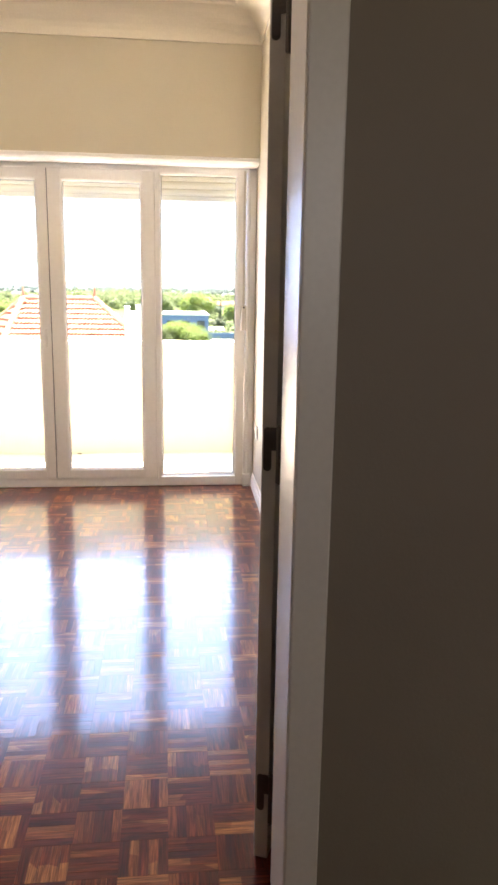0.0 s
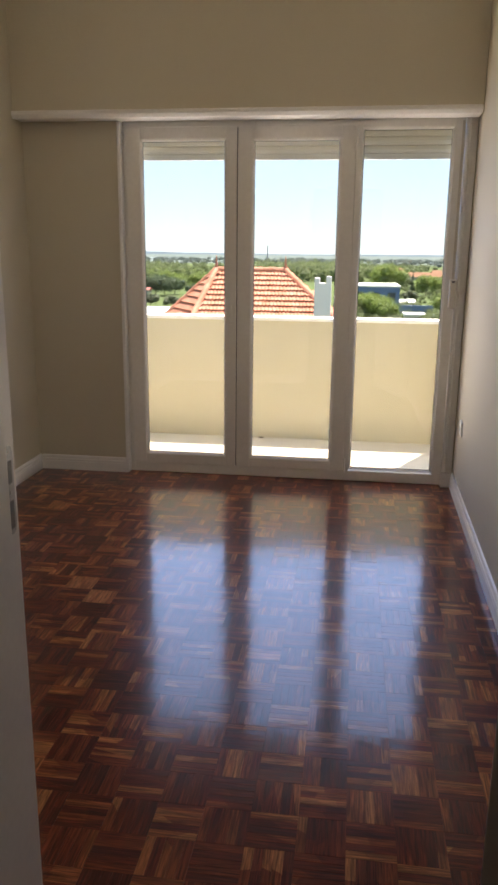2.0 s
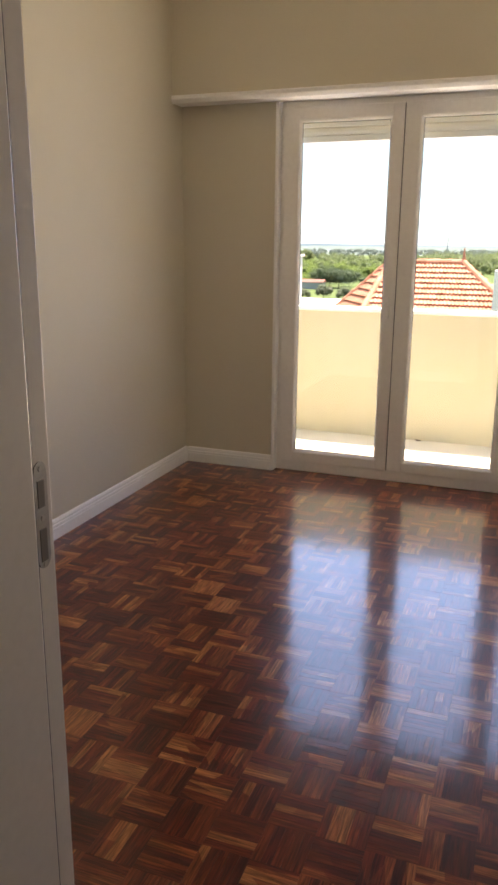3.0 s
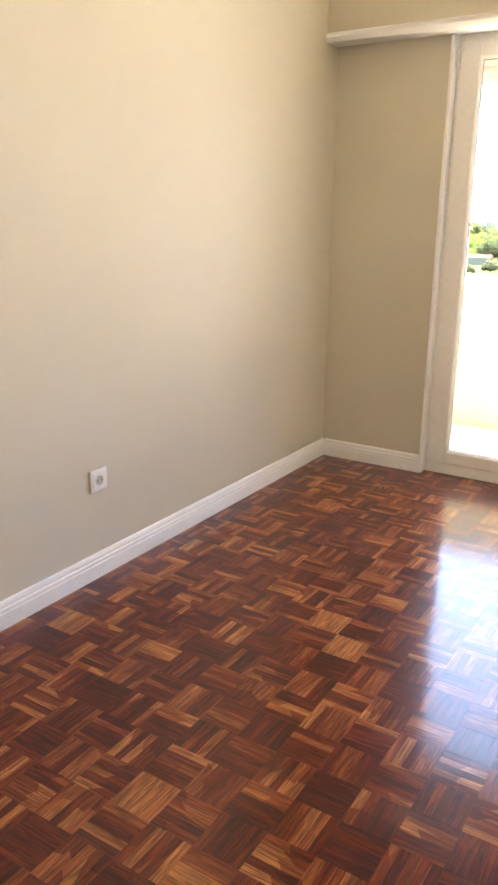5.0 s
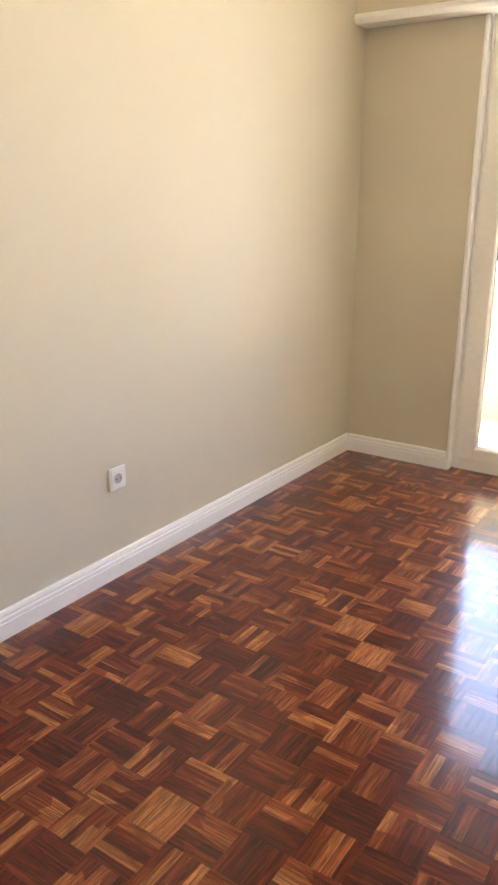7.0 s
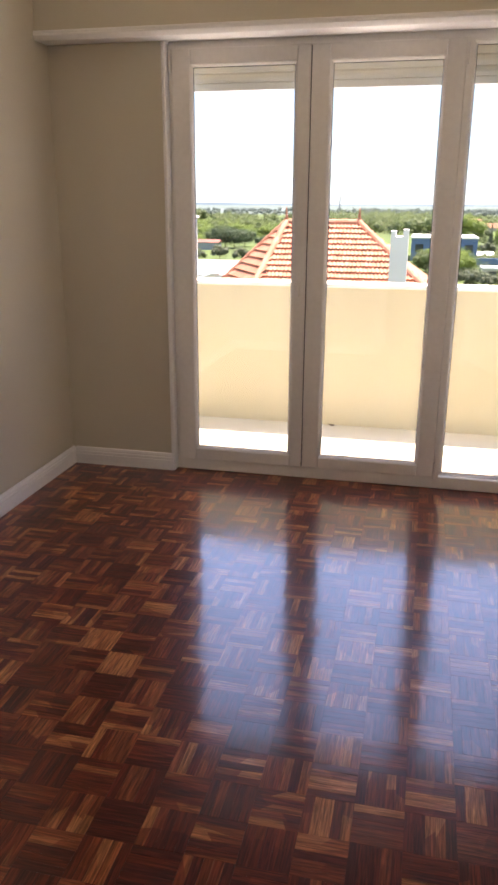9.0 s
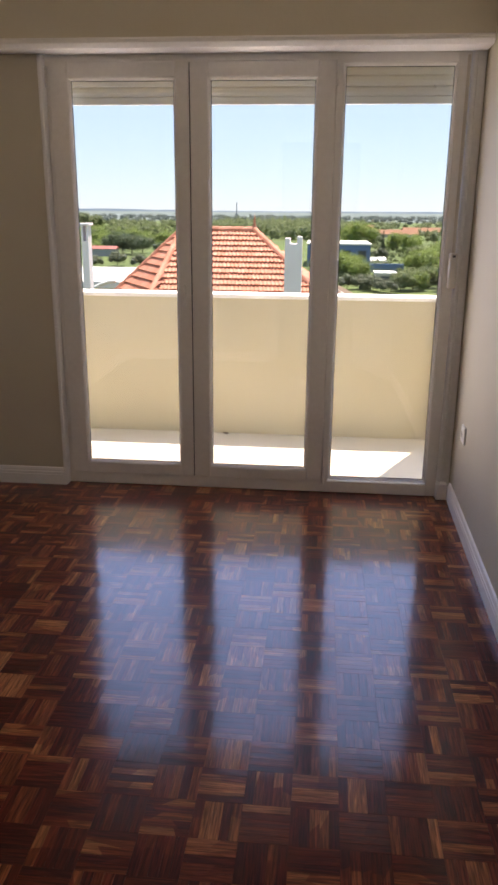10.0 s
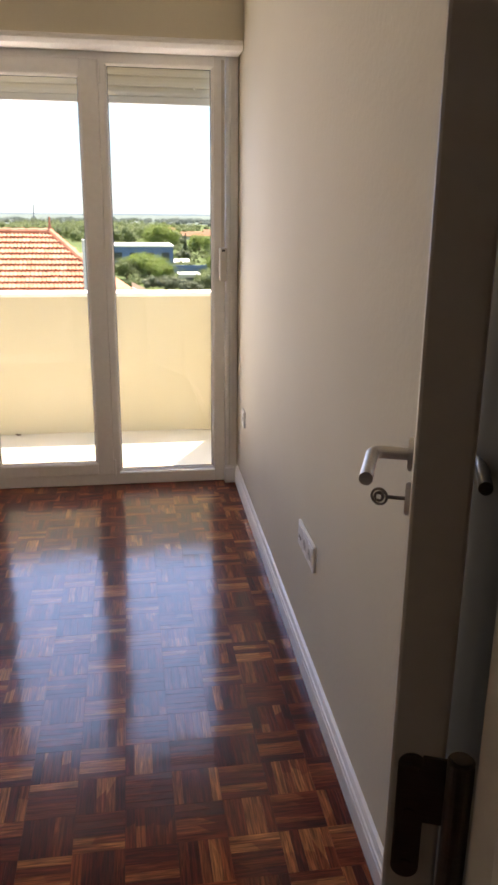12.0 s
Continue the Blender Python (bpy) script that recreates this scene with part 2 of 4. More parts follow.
    b.inputs["Specular IOR Level"].default_value = 0.13
    b.inputs["Specular Tint"].default_value = (1.0, 0.42, 0.2, 1)
    b.inputs["Coat Weight"].default_value = 1.0
    b.inputs["Coat IOR"].default_value = 1.40
    L.new(rr.outputs["Result"], b.inputs["Coat Roughness"])
    swell = noise_fac(t, 22, 2.0, 0.3, 0.7, "World")
    bn = node(t, "ShaderNodeBump", Strength=0.13, Distance=0.0013)
    L.new(swell, bn.inputs["Height"])
    L.new(bn.outputs["Normal"], b.inputs["Coat Normal"])
    b2 = node(t, "ShaderNodeBump", Strength=0.15, Distance=0.0004)
    L.new(fine, b2.inputs["Height"])
    L.new(b2.outputs["Normal"], b.inputs["Normal"])
    return m


PARQUET = parquet_material()
PALE_PARQUET = parquet_material("pale_orange_parquet", (0.86, 0.97))
DARK_PARQUET = parquet_material("dark_parquet", (0.0, 0.2))
SUBFLOOR = painted("dark_subfloor", (0.03, 0.013, 0.008), (0.02, 0.009, 0.006), 0.5, 60, 3.0, 0.1, 0.0005)


def foliage(name, light, dark):
    m, t, b = material(name, light, 0.7)
    geo = t.nodes.new("ShaderNodeNewGeometry")
    info = t.nodes.new("ShaderNodeObjectInfo")
    big = noise_fac(t, 0.7, 3.0, 0.3, 0.7, "World")
    c1 = mix_color(t, geo.outputs["Random Per Island"], dark, light)
    c2 = mix_color(t, big, c1, dark)
    c3 = mix_color(t, info.outputs["Random"], c2, c1)
    t.links.new(c3, b.inputs["Base Color"])
    # leaves let some of the sun through
    thin = t.nodes.new("ShaderNodeBsdfTranslucent")
    t.links.new(c3, thin.inputs["Color"])
    both = t.nodes.new("ShaderNodeMixShader")
    both.inputs[0].default_value = 0.55
    t.links.new(b.outputs[0], both.inputs[1])
    t.links.new(thin.outputs[0], both.inputs[2])
    t.links.new(both.outputs[0], t.nodes["Material Output"].inputs["Surface"])
    return m


LEAF_BRIGHT = foliage("bright_green_leaves", (0.23, 0.30, 0.08), (0.15, 0.21, 0.058))
LEAF_MID = foliage("green_leaves", (0.19, 0.235, 0.11), (0.13, 0.165, 0.078))
LEAF_OLIVE = foliage("grey_green_leaves", (0.17, 0.195, 0.125), (0.10, 0.12, 0.08))
LEAF_DARK = foliage("dark_green_leaves", (0.10, 0.14, 0.08), (0.06, 0.09, 0.05))
BARK = painted("bark", (0.16, 0.12, 0.09), (0.10, 0.07, 0.05), 0.9, 30, 4.0, 0.5, 0.01)


def ground_material():
    m, t, b = material("meadow_and_scrub", (0.12, 0.15, 0.06), 0.95)
    field = noise_fac(t, 0.012, 5.0, 0.38, 0.62, "World")
    patch = noise_fac(t, 0.05, 6.0, 0.4, 0.6, "World")
    fine = noise_fac(t, 0.6, 4.0, 0.3, 0.7, "World")
    c = mix_color(t, field, (0.060, 0.100, 0.014), (0.085, 0.10, 0.028))
    c = mix_color(t, patch, c, (0.032, 0.055, 0.012))
    c = mix_color(t, fine, c, (0.058, 0.095, 0.016))
    t.links.new(c, b.inputs["Base Color"])
    return m


GROUND = ground_material()
# distance haze painted into the hills' blue base colour
HILLS = painted("hazed_hills", (0.085, 0.12, 0.165), (0.07, 0.105, 0.145), 1.0, 0.01, 0.002, 0.0, 0.001)
# grey-blue haze put into the colour of the far ground sheet
HAZED_PLAIN = painted("hazed_plain", (0.10, 0.13, 0.13), (0.08, 0.11, 0.11), 0.95, 0.02, 0.004, 0.0, 0.001)
# leaf colour greyed and blued to carry the distance haze
LEAF_HAZED = foliage("hazed_far_leaves", (0.15, 0.19, 0.17), (0.11, 0.14, 0.135))
WATER = material("far_water", (0.35, 0.42, 0.48), 0.2)[0]


def tile_material():
    m, t, b = material("terracotta_tile", (0.6, 0.28, 0.15), 0.8)
    info = t.nodes.new("ShaderNodeObjectInfo")
    geo = t.nodes.new("ShaderNodeNewGeometry")
    add = t.nodes.new("ShaderNodeMath")
    t.links.new(info.outputs["Random"], add.inputs[0])
    t.links.new(geo.outputs["Random Per Island"], add.inputs[1])
    fr = t.nodes.new("ShaderNodeMath")
    fr.operation = "FRACT"
    t.links.new(add.outputs[0], fr.inputs[0])
    c = mix_color(t, fr.outputs[0], (0.41, 0.15, 0.09), (0.52, 0.225, 0.155))
    spots = noise_fac(t, 9.0, 4.0, 0.5, 0.72, "World")
    c = mix_color(t, spots, c, (0.25, 0.11, 0.07))
    t.links.new(c, b.inputs["Base Color"])
    return m


TILE = tile_material()

# ---- mesh helpers ----
def mesh_object(name, bm, mat, parent=None, smooth=False):
    me = bpy.data.meshes.new(name)
    bmesh.ops.recalc_face_normals(bm, faces=bm.faces)
    bm.to_mesh(me)
    bm.free()
    me.materials.append(mat)
    if smooth:
        me.polygons.foreach_set("use_smooth", [True] * len(me.polygons))
    ob = new(name, me)
    if parent:
        ob.parent = parent
    return ob


def part(name, bm, mat, parent, label="", smooth=False):
    ob = mesh_object(name, bm, mat, parent, smooth)
    return tagged(ob, label)


def thing(name, at, label, category, group="", kind="", turn=0.0):
    ob = new(name)
    ob.matrix_world = pose(*at, 0, 0, turn)
    ob.empty_display_size = 0.1
    return tagged(ob, label, category, group, kind)


def box(x0, x1, y0, y1, z0, z1, bevel=0.0, segments=2, bm=None):
    made = bmesh.new()
    bmesh.ops.create_cube(made, size=1)
    bmesh.ops.scale(made, vec=(x1 - x0, y1 - y0, z1 - z0), verts=made.verts)
    bmesh.ops.translate(made, vec=((x0 + x1) / 2, (y0 + y1) / 2, (z0 + z1) / 2), verts=made.verts)
    if bevel:
        bmesh.ops.bevel(made, geom=made.edges[:], offset=bevel, segments=segments, affect="EDGES", profile=0.5)
    if bm is None:
        return made
    join(bm, made)
    return bm


def join(bm, other, m=None):
    if m is not None:
        other.transform(m)
    tmp = bpy.data.meshes.new("tmp")
    other.to_mesh(tmp)
    other.free()
    bm.from_mesh(tmp)
    bpy.data.meshes.remove(tmp)
    return bm


def cylinder(r, z0, z1, n=24, r2=None, bevel=0.0):
    bm = bmesh.new()
    bmesh.ops.create_cone(bm, cap_ends=True, segments=n, radius1=r, radius2=r if r2 is None else r2, depth=z1 - z0)
    bmesh.ops.translate(bm, vec=(0, 0, (z0 + z1) / 2), verts=bm.verts)
    if bevel:
        edges = [e for e in bm.edges if len(e.link_faces) == 2 and any(len(f.verts) > 4 for f in e.link_faces)]
        bmesh.ops.bevel(bm, geom=edges, offset=bevel, segments=2, affect="EDGES")
    return bm


def extrude_profile(points, length, axis="x"):
    """A closed profile in the (u, z) plane, run along x (u is y) or along y (u is x)."""
    bm = bmesh.new()
    rings = []
    for d in (0.0, length):
        rings.append([bm.verts.new((d, u, z) if axis == "x" else (u, d, z)) for u, z in points])
    n = len(points)
    for i in range(n):
        bm.faces.new((rings[0][i], rings[0][(i + 1) % n], rings[1][(i + 1) % n], rings[1][i]))
    bm.faces.new(rings[0])
    bm.faces.new(rings[1][::-1])
    return bm


def tube(path, r, n=16):
    """A round bar along a path of points."""
    bm = bmesh.new()
    rings = []
    for i, p in enumerate(path):
        p = Vector(p)
        a = Vector(path[max(i - 1, 0)])
        c = Vector(path[min(i + 1, len(path) - 1)])
        d = (c - a).normalized()
        side = d.cross(Vector((0, 0, 1)))
        if side.length < 0.01:
            side = Vector((1, 0, 0))
        side.normalize()
        up = side.cross(d)
        rings.append([bm.verts.new(p + r * (math.cos(k * math.tau / n) * side + math.sin(k * math.tau / n) * up)) for k in range(n)])
    for a, c in zip(rings, rings[1:]):
        for k in range(n):
            bm.faces.new((a[k], a[(k + 1) % n], c[(k + 1) % n], c[k]))
    bm.faces.new(rings[0][::-1])
    bm.faces.new(rings[-1])
    return bm


def structure(name, bm, mat, label, category):
    return tagged(mesh_object(name, bm, mat), label, category, kind="structure")


# ---- the room: right wall slightly out of square ----
LEFT, FRONT, CEIL = -2.59, -3.535, 2.985
HALL_Y, HALL_END, HALL_L, HALL_R = -3.74, -6.6, -2.2, 1.0
JL, JR, DOOR_H = -1.110, -0.303, 2.08      # clear edges of the door opening in the wall
BEAM_Y, BEAM_Z = -0.117, 2.125
SKEW = 0.0185


def right_x(y):
    return 0.036 + SKEW * y


def prism(plan, z0, z1):
    bm = bmesh.new()
    low = [bm.verts.new((x, y, z0)) for x, y in plan]
    high = [bm.verts.new((x, y, z1)) for x, y in plan]
    n = len(plan)
    for i in range(n):
        bm.faces.new((low[i], low[(i + 1) % n], high[(i + 1) % n], high[i]))
    bm.faces.new(low[::-1])
    bm.faces.new(high)
    return bm


structure("wall_east", prism([(right_x(FRONT), FRONT), (0.25, FRONT), (0.25, 0.085), (right_x(0.085), 0.085)], 0, CEIL), WALL,
          "plain cream painted wall with faint roller marks", "wall")
structure("wall_west", box(LEFT - 0.2, LEFT, FRONT, 0.085, 0, CEIL), WALL, "plain cream painted wall, bright near the window", "wall")
structure("wall_north_pier", box(LEFT, -2.012, 0.0, 0.085, 0, BEAM_Z), WALL, "narrow cream wall pier beside the balcony window", "wall")
structure("wall_north_beam", box(LEFT, 0.25, BEAM_Y, 0.3, BEAM_Z + 0.002, CEIL), WALL, "cream wall beam over the balcony window", "wall")
# the hall side gets a thin dark skin that keeps it dim
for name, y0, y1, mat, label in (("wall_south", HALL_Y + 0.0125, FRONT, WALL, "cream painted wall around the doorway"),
                                 ("wall_hall_north", HALL_Y, HALL_Y + 0.012, HALL, "brown-grey hall wall skin around the doorway, coloured dark to keep it dim")):
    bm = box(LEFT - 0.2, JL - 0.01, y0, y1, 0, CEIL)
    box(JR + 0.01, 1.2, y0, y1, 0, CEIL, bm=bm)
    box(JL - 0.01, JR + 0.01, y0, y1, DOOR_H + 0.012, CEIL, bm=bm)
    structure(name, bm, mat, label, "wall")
# the hall behind, closed except for an opening added to admit light
structure("wall_hall_west", box(HALL_L - 0.2, HALL_L, HALL_END, HALL_Y, 0, CEIL), HALL, "plain hall wall, coloured dark to keep the hall dim", "wall")
structure("wall_hall_east", box(HALL_R, HALL_R + 0.2, HALL_END, HALL_Y, 0, CEIL), HALL, "plain hall wall, coloured dark to keep the hall dim", "wall")
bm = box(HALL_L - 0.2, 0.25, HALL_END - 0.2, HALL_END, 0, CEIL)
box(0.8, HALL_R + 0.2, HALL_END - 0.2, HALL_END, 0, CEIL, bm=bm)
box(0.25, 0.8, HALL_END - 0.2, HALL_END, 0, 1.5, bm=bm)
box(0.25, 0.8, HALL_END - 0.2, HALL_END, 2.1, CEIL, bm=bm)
structure("wall_hall_south", bm, HALL, "plain hall wall with an opening added to let light in", "wall")
structure("ceiling", box(LEFT - 0.2, 1.2, HALL_END - 0.2, 0.3, CEIL, CEIL + 0.2), CEILING, "cream painted plaster ceiling", "ceiling")

# plaster cove between walls and ceiling
COVE = [(0.0, CEIL - 0.175), (0.012, CEIL - 0.175), (0.012, CEIL - 0.160)] + [
    (0.012 + 0.15 * (1 - math.cos(a)), CEIL - 0.16 + 0.15 * math.sin(a)) for a in [i * math.pi / 16 for i in range(1, 9)]] + [(0.175, CEIL - 0.001), (0.0, CEIL - 0.001)]


def cove(name, x, y, length, turn):
    bm = extrude_profile(COVE, length, "x")
    ob = structure(name, bm, CEILING, "cream plaster cove along the ceiling", "cove")
    ob.matrix_world = pose(x, y, 0, 0, 0, turn)
    return ob


cove("trim_cove_north", 0.03, BEAM_Y, 0.03 - LEFT, 180)
cove("trim_cove_west", LEFT, BEAM_Y, BEAM_Y - FRONT, -90)
cove("trim_cove_south", LEFT, FRONT, 0.0 - LEFT, 0)
cove("trim_cove_east", right_x(FRONT), FRONT, BEAM_Y - FRONT, 90 - math.degrees(math.atan(SKEW)))

# baseboards
SKIRT_P = [(0.0, 0.0), (0.016, 0.0), (0.016, 0.055), (0.0135, 0.058), (0.0155, 0.063), (0.0145, 0.071), (0.0105, 0.074), (0.0115, 0.081), (0.008, 0.092), (0.0, 0.095)]


def skirting(name, x, y, length, turn):
    ob = structure(name, extrude_profile(SKIRT_P, length, "x"), SKIRT, "white moulded wooden baseboard", "baseboard")
    ob.matrix_world = pose(x, y, 0.001, 0, 0, turn)
    return ob


SK = math.degrees(math.atan(SKEW))
skirting("baseboard_west", LEFT, 0.0, -FRONT, -90)
skirting("baseboard_north", -2.0, 0.0, -2.0 - LEFT - 0.0165, 180)
skirting("baseboard_east", right_x(FRONT), FRONT, -FRONT + 0.0, 90 - SK)
skirting("baseboard_south_left", LEFT + 0.0165, FRONT, JL - 0.075 - LEFT - 0.0165, 0)
structure("trim_skirting_return", box(-0.036, right_x(0) - 0.017, -0.012, 0.033, 0.001, 0.088, 0.004), SKIRT,
          "small white baseboard end block beside the window", "baseboard")

# moulding under the beam, and the upright trim beside the window
MOULD = [(0.0, 0.0), (0.004, 0.0), (0.008, 0.004), (0.020, 0.018), (0.022, 0.024), (0.016, 0.027), (0.018, 0.033), (0.012, 0.042), (0.0, 0.044)]
ob = structure("trim_beam", extrude_profile(MOULD, 0.03 - LEFT, "x"), SKIRT, "white wooden moulding along the beam's lower edge", "moulding")
ob.matrix_world = pose(0.03, BEAM_Y, BEAM_Z - 0.012, 0, 0, 180)
structure("trim_beam_soffit", box(LEFT, 0.03, BEAM_Y + 0.001, 0.03, BEAM_Z - 0.010, BEAM_Z + 0.001), SKIRT, "white painted board under the beam", "moulding")
structure("trim_window_west", box(-2.012, -1.992, -0.014, 0.06, 0.001, BEAM_Z - 0.012, 0.005), SKIRT, "white upright trim beside the window", "moulding")
bm = box(-0.0275, 0.034, 0.037, 0.082, 0.002, BEAM_Z + 0.0015, 0.003)
join(bm, cylinder(0.0125, 0.088, BEAM_Z - 0.012, 20), pose(-0.0155, 0.034, 0))
structure("trim_window_east", bm, SKIRT, "white board with a half-round bead between window and wall", "moulding")

# ---- window: two sashes and a fixed light ----
window = thing("window_1", (0, 0, 0), "white plastic balcony window with two sashes and a fixed pane", "window", kind="structure")


def frame_bars(x0, x1, z0, z1, w, y0, y1, bevel=0.004):
    """Four mitre-less bars of widths left, right, bottom, top."""
    l, r, b, t = w
    bm = box(x0, x0 + l, y0, y1, z0, z1, bevel)
    box(x1 - r, x1, y0, y1, z0, z1, bevel, bm=bm)
    box(x0 + l - 0.001, x1 - r + 0.001, y0 + 0.0004, y1 - 0.0004, z0, z0 + b, bevel, bm=bm)
    box(x0 + l - 0.001, x1 - r + 0.001, y0 + 0.0004, y1 - 0.0004, z1 - t, z1, bevel, bm=bm)
    return bm


FX0, FX1, FZ1 = -1.991, -0.031, BEAM_Z + 0.0015
outer = frame_bars(FX0, FX1, 0.002, FZ1, (0.03, 0.055, 0.062, 0.054), 0.036, 0.082)
box(-0.66, -0.61, 0.0725, 0.081, 0.06, FZ1 - 0.035, bm=outer)
box(-0.626, -0.598, 0.036, 0.082, 0.06, FZ1 - 0.035, 0.003, bm=outer)
frame_ob = part("window_frame", outer, PVC, window)


def bead(name, x0, x1, z0, z1, y, parent):
    """The sloped glazing bead round a pane."""
    bm = bmesh.new()
    rings = []
    for g, d in ((0.014, 0.0), (0.010, -0.003), (0.0, 0.008), (0.0, 0.022), (0.014, 0.022)):
        rings.append([bm.verts.new((x, y + d, z)) for x, z in ((x0 - g, z0 - g), (x1 + g, z0 - g), (x1 + g, z1 + g), (x0 - g, z1 + g))])
    for a, c in zip(rings, rings[1:] + rings[:1]):
        for k in range(4):
            bm.faces.new((a[k], a[(k + 1) % 4], c[(k + 1) % 4], c[k]))
    return part(name, bm, PVC, parent)


def pane(x0, x1, z0, z1, y, parent):
    ob = part("pane", box(x0 - 0.008, x1 + 0.008, y, y + 0.006, z0 - 0.008, z1 + 0.008), GLASS, parent, "clear glass pane")
    ob.visible_shadow = False
    g = bmesh.new()
    for a in ((x0 - 0.006, x0 + 0.003, z0, z1), (x1 - 0.003, x1 + 0.006, z0, z1), (x0, x1, z0 - 0.006, z0 + 0.003), (x0, x1, z1 - 0.003, z1 + 0.006)):
        box(a[0], a[1], y - 0.003, y - 0.0005, a[2], a[3], bm=g)
    part("gasket", g, GASKET, ob)
    return ob


SY = 0.028


def sash(x0, x1, z0, z1, gx0, gx1, gz0, gz1):
    s = part("sash", frame_bars(x0, x1, z0, z1, (gx0 - x0 - 0.012, x1 - gx1 - 0.012, gz0 - z0 - 0.012, z1 - gz1 - 0.012), SY, 0.072, 0.005), PVC, window)
    bead("bead", gx0, gx1, gz0, gz1, SY + 0.006, s)
    pane(gx0, gx1, gz0, gz1, SY + 0.022, s)
    return s


sash_a = sash(-1.975, -1.308, 0.062, 2.085, -1.872, -1.382, 0.136, 2.005)
sash_b = sash(-1.304, -0.627, 0.062, 2.085, -1.207, -0.721, 0.134, 2.005)
bead("bead", -0.585, -0.099, 0.086, 2.060, 0.044, window)
pane(-0.585, -0.099, 0.086, 2.060, 0.060, window)
part("seal", box(-1.3085, -1.3035, SY + 0.006, 0.071, 0.066, 2.08), GASKET, window, "dark seal between the sashes")
hb = box(-1.352, -1.330, SY - 0.010, SY + 0.002, 0.975, 1.045, 0.004)
handle = part("handle", hb, PVC, sash_a, "white window handle")
part("lever", box(-1.349, -1.333, SY - 0.040, SY - 0.012, 0.955, 1.075, 0.006, 3), PVC, handle)
for hx, hz in ((-1.984, 2.02), (-0.622, 0.10), (-0.622, 2.02)):
    hin = cylinder(0.006, hz - 0.04, hz + 0.04, 12, bevel=0.002)
    hin.transform(pose(hx, SY - 0.004, 0))
    hinge = part("sash_hinge", hin, PVC, window, smooth=False)
    for pz in (hz - 0.043, hz + 0.037):
        pin = cylinder(0.0066, pz, pz + 0.008, 12)
        pin.transform(pose(hx, SY - 0.004, 0))
        part("hinge_pin", pin, PLATE, hinge, "pale hinge cap")

# roller shutter, almost fully raised
shutter = thing("roller_shutter", (0, 0.16, 0), "raised pale plastic roller shutter outside the window", "shutter")
z = 2.182
for k in range(5):
    zz = z - k * 0.047
    slat = extrude_profile([(-0.002, zz), (-0.007, zz - 0.010), (-0.009, zz - 0.026), (-0.006, zz - 0.042), (-0.002, zz - 0.0475), (0.003, zz - 0.0475), (0.005, zz - 0.03), (0.005, zz - 0.01), (0.002, zz)], 1.93, "x")
    slat.transform(pose(-1.98, 0, 0))
    part("slat", slat, SHUTTER, shutter)
part("bottom_bar", box(-1.98, -0.05, -0.009, 0.008, 1.914, 1.948, 0.003), SHUTTER, shutter, "pale grey shutter bottom bar")
knob = cylinder(0.008, 0, 0.014, 14, 0.006)
knob.transform(pose(-0.168, -0.008, 1.992, 90, 0, 0))
part("stopper", knob, SHUTTER, shutter, "small round plastic stopper")

# shutter strap and its winder
strap = thing("shutter_strap", (0, 0.018, 0), "pale woven shutter strap with a white winder box beside the window", "shutter strap")
part("strap", box(-0.0505, -0.0375, 0.008, 0.010, 1.20, 2.10), STRAP, strap)
part("winder_box", box(-0.063, -0.027, -0.034, 0.0175, 1.080, 1.245, 0.007, 3), STRAP_BOX, strap, "greyish white winder box")
part("winder_slot", box(-0.052, -0.038, -0.0355, -0.030, 1.226, 1.236), HOLE, strap)

# ---- balcony ----
PAR_Y = 1.09
structure("floor_balcony", box(-4.5, 0.5, 0.083, PAR_Y + 0.16, -0.2, 0.0), BALCONY_TILE, "pale tiled balcony floor, partly in full sun", "balcony floor")
structure("wall_parapet", box(-4.5, 0.5, PAR_Y, PAR_Y + 0.15, 0.0, 0.895), PARAPET, "pale yellow rendered balcony parapet", "parapet")
structure("trim_parapet_cap", box(-4.5, 0.5, PAR_Y - 0.012, PAR_Y + 0.165, 0.895, 0.92, 0.004), CAP, "white stone cap along the parapet", "parapet cap")
structure("wall_balcony_pier", box(0.065, 0.27, 0.93, PAR_Y - 0.013, 0.001, 2.6), OUTER, "yellow rendered balcony pier", "wall")
structure("wall_facade", box(-4.5, LEFT - 0.2, 0.075, 0.085, 0.0, 2.6), OUTER, "yellow rendered house front", "wall")
structure("wall_facade_east", box(0.03, 0.6, 0.0855, 0.095, 0.0, 2.12), OUTER, "yellow rendered house front", "wall")
# unseen slab, placed so that no direct sun enters the room
structure("ceiling_balcony", box(-4.5, 0.36, 0.302, 0.995, 2.6, 2.75), OUTER, "unseen slab over the balcony, keeping direct sun out of the room", "ceiling")
structure("trim_threshold", box(-1.99, -0.03, 0.0835, 0.15, 0.0, 0.02, 0.004), CAP, "pale stone threshold of the balcony window", "threshold")

# brown lumps for the stain at the foot of the parapet
leaf = bmesh.new()
for k in range(3):
    g = bmesh.new()
    bmesh.ops.create_icosphere(g, subdivisions=1, radius=0.012)
    bmesh.ops.scale(g, vec=(1.6, 0.8, 0.3), verts=g.verts)
    join(leaf, g, pose(-1.276 + 0.012 * k, 1.068 - 0.006 * k, 0.005 + 0.003 * k, 20 * k, 25, 40 * k))
tagged(mesh_object("parapet_stain", leaf, BARK), "small brown stain built as lumps on the balcony floor", "leaf")

# ---- doorway ----
door_frame = thing("door_frame", (0, 0, 0), "white painted wooden door frame around the doorway", "door frame", kind="structure")
STOP_Y = -3.577      # the stop; the leaf closes into the rebate on the room side
RL, RR = -1.098, -0.316


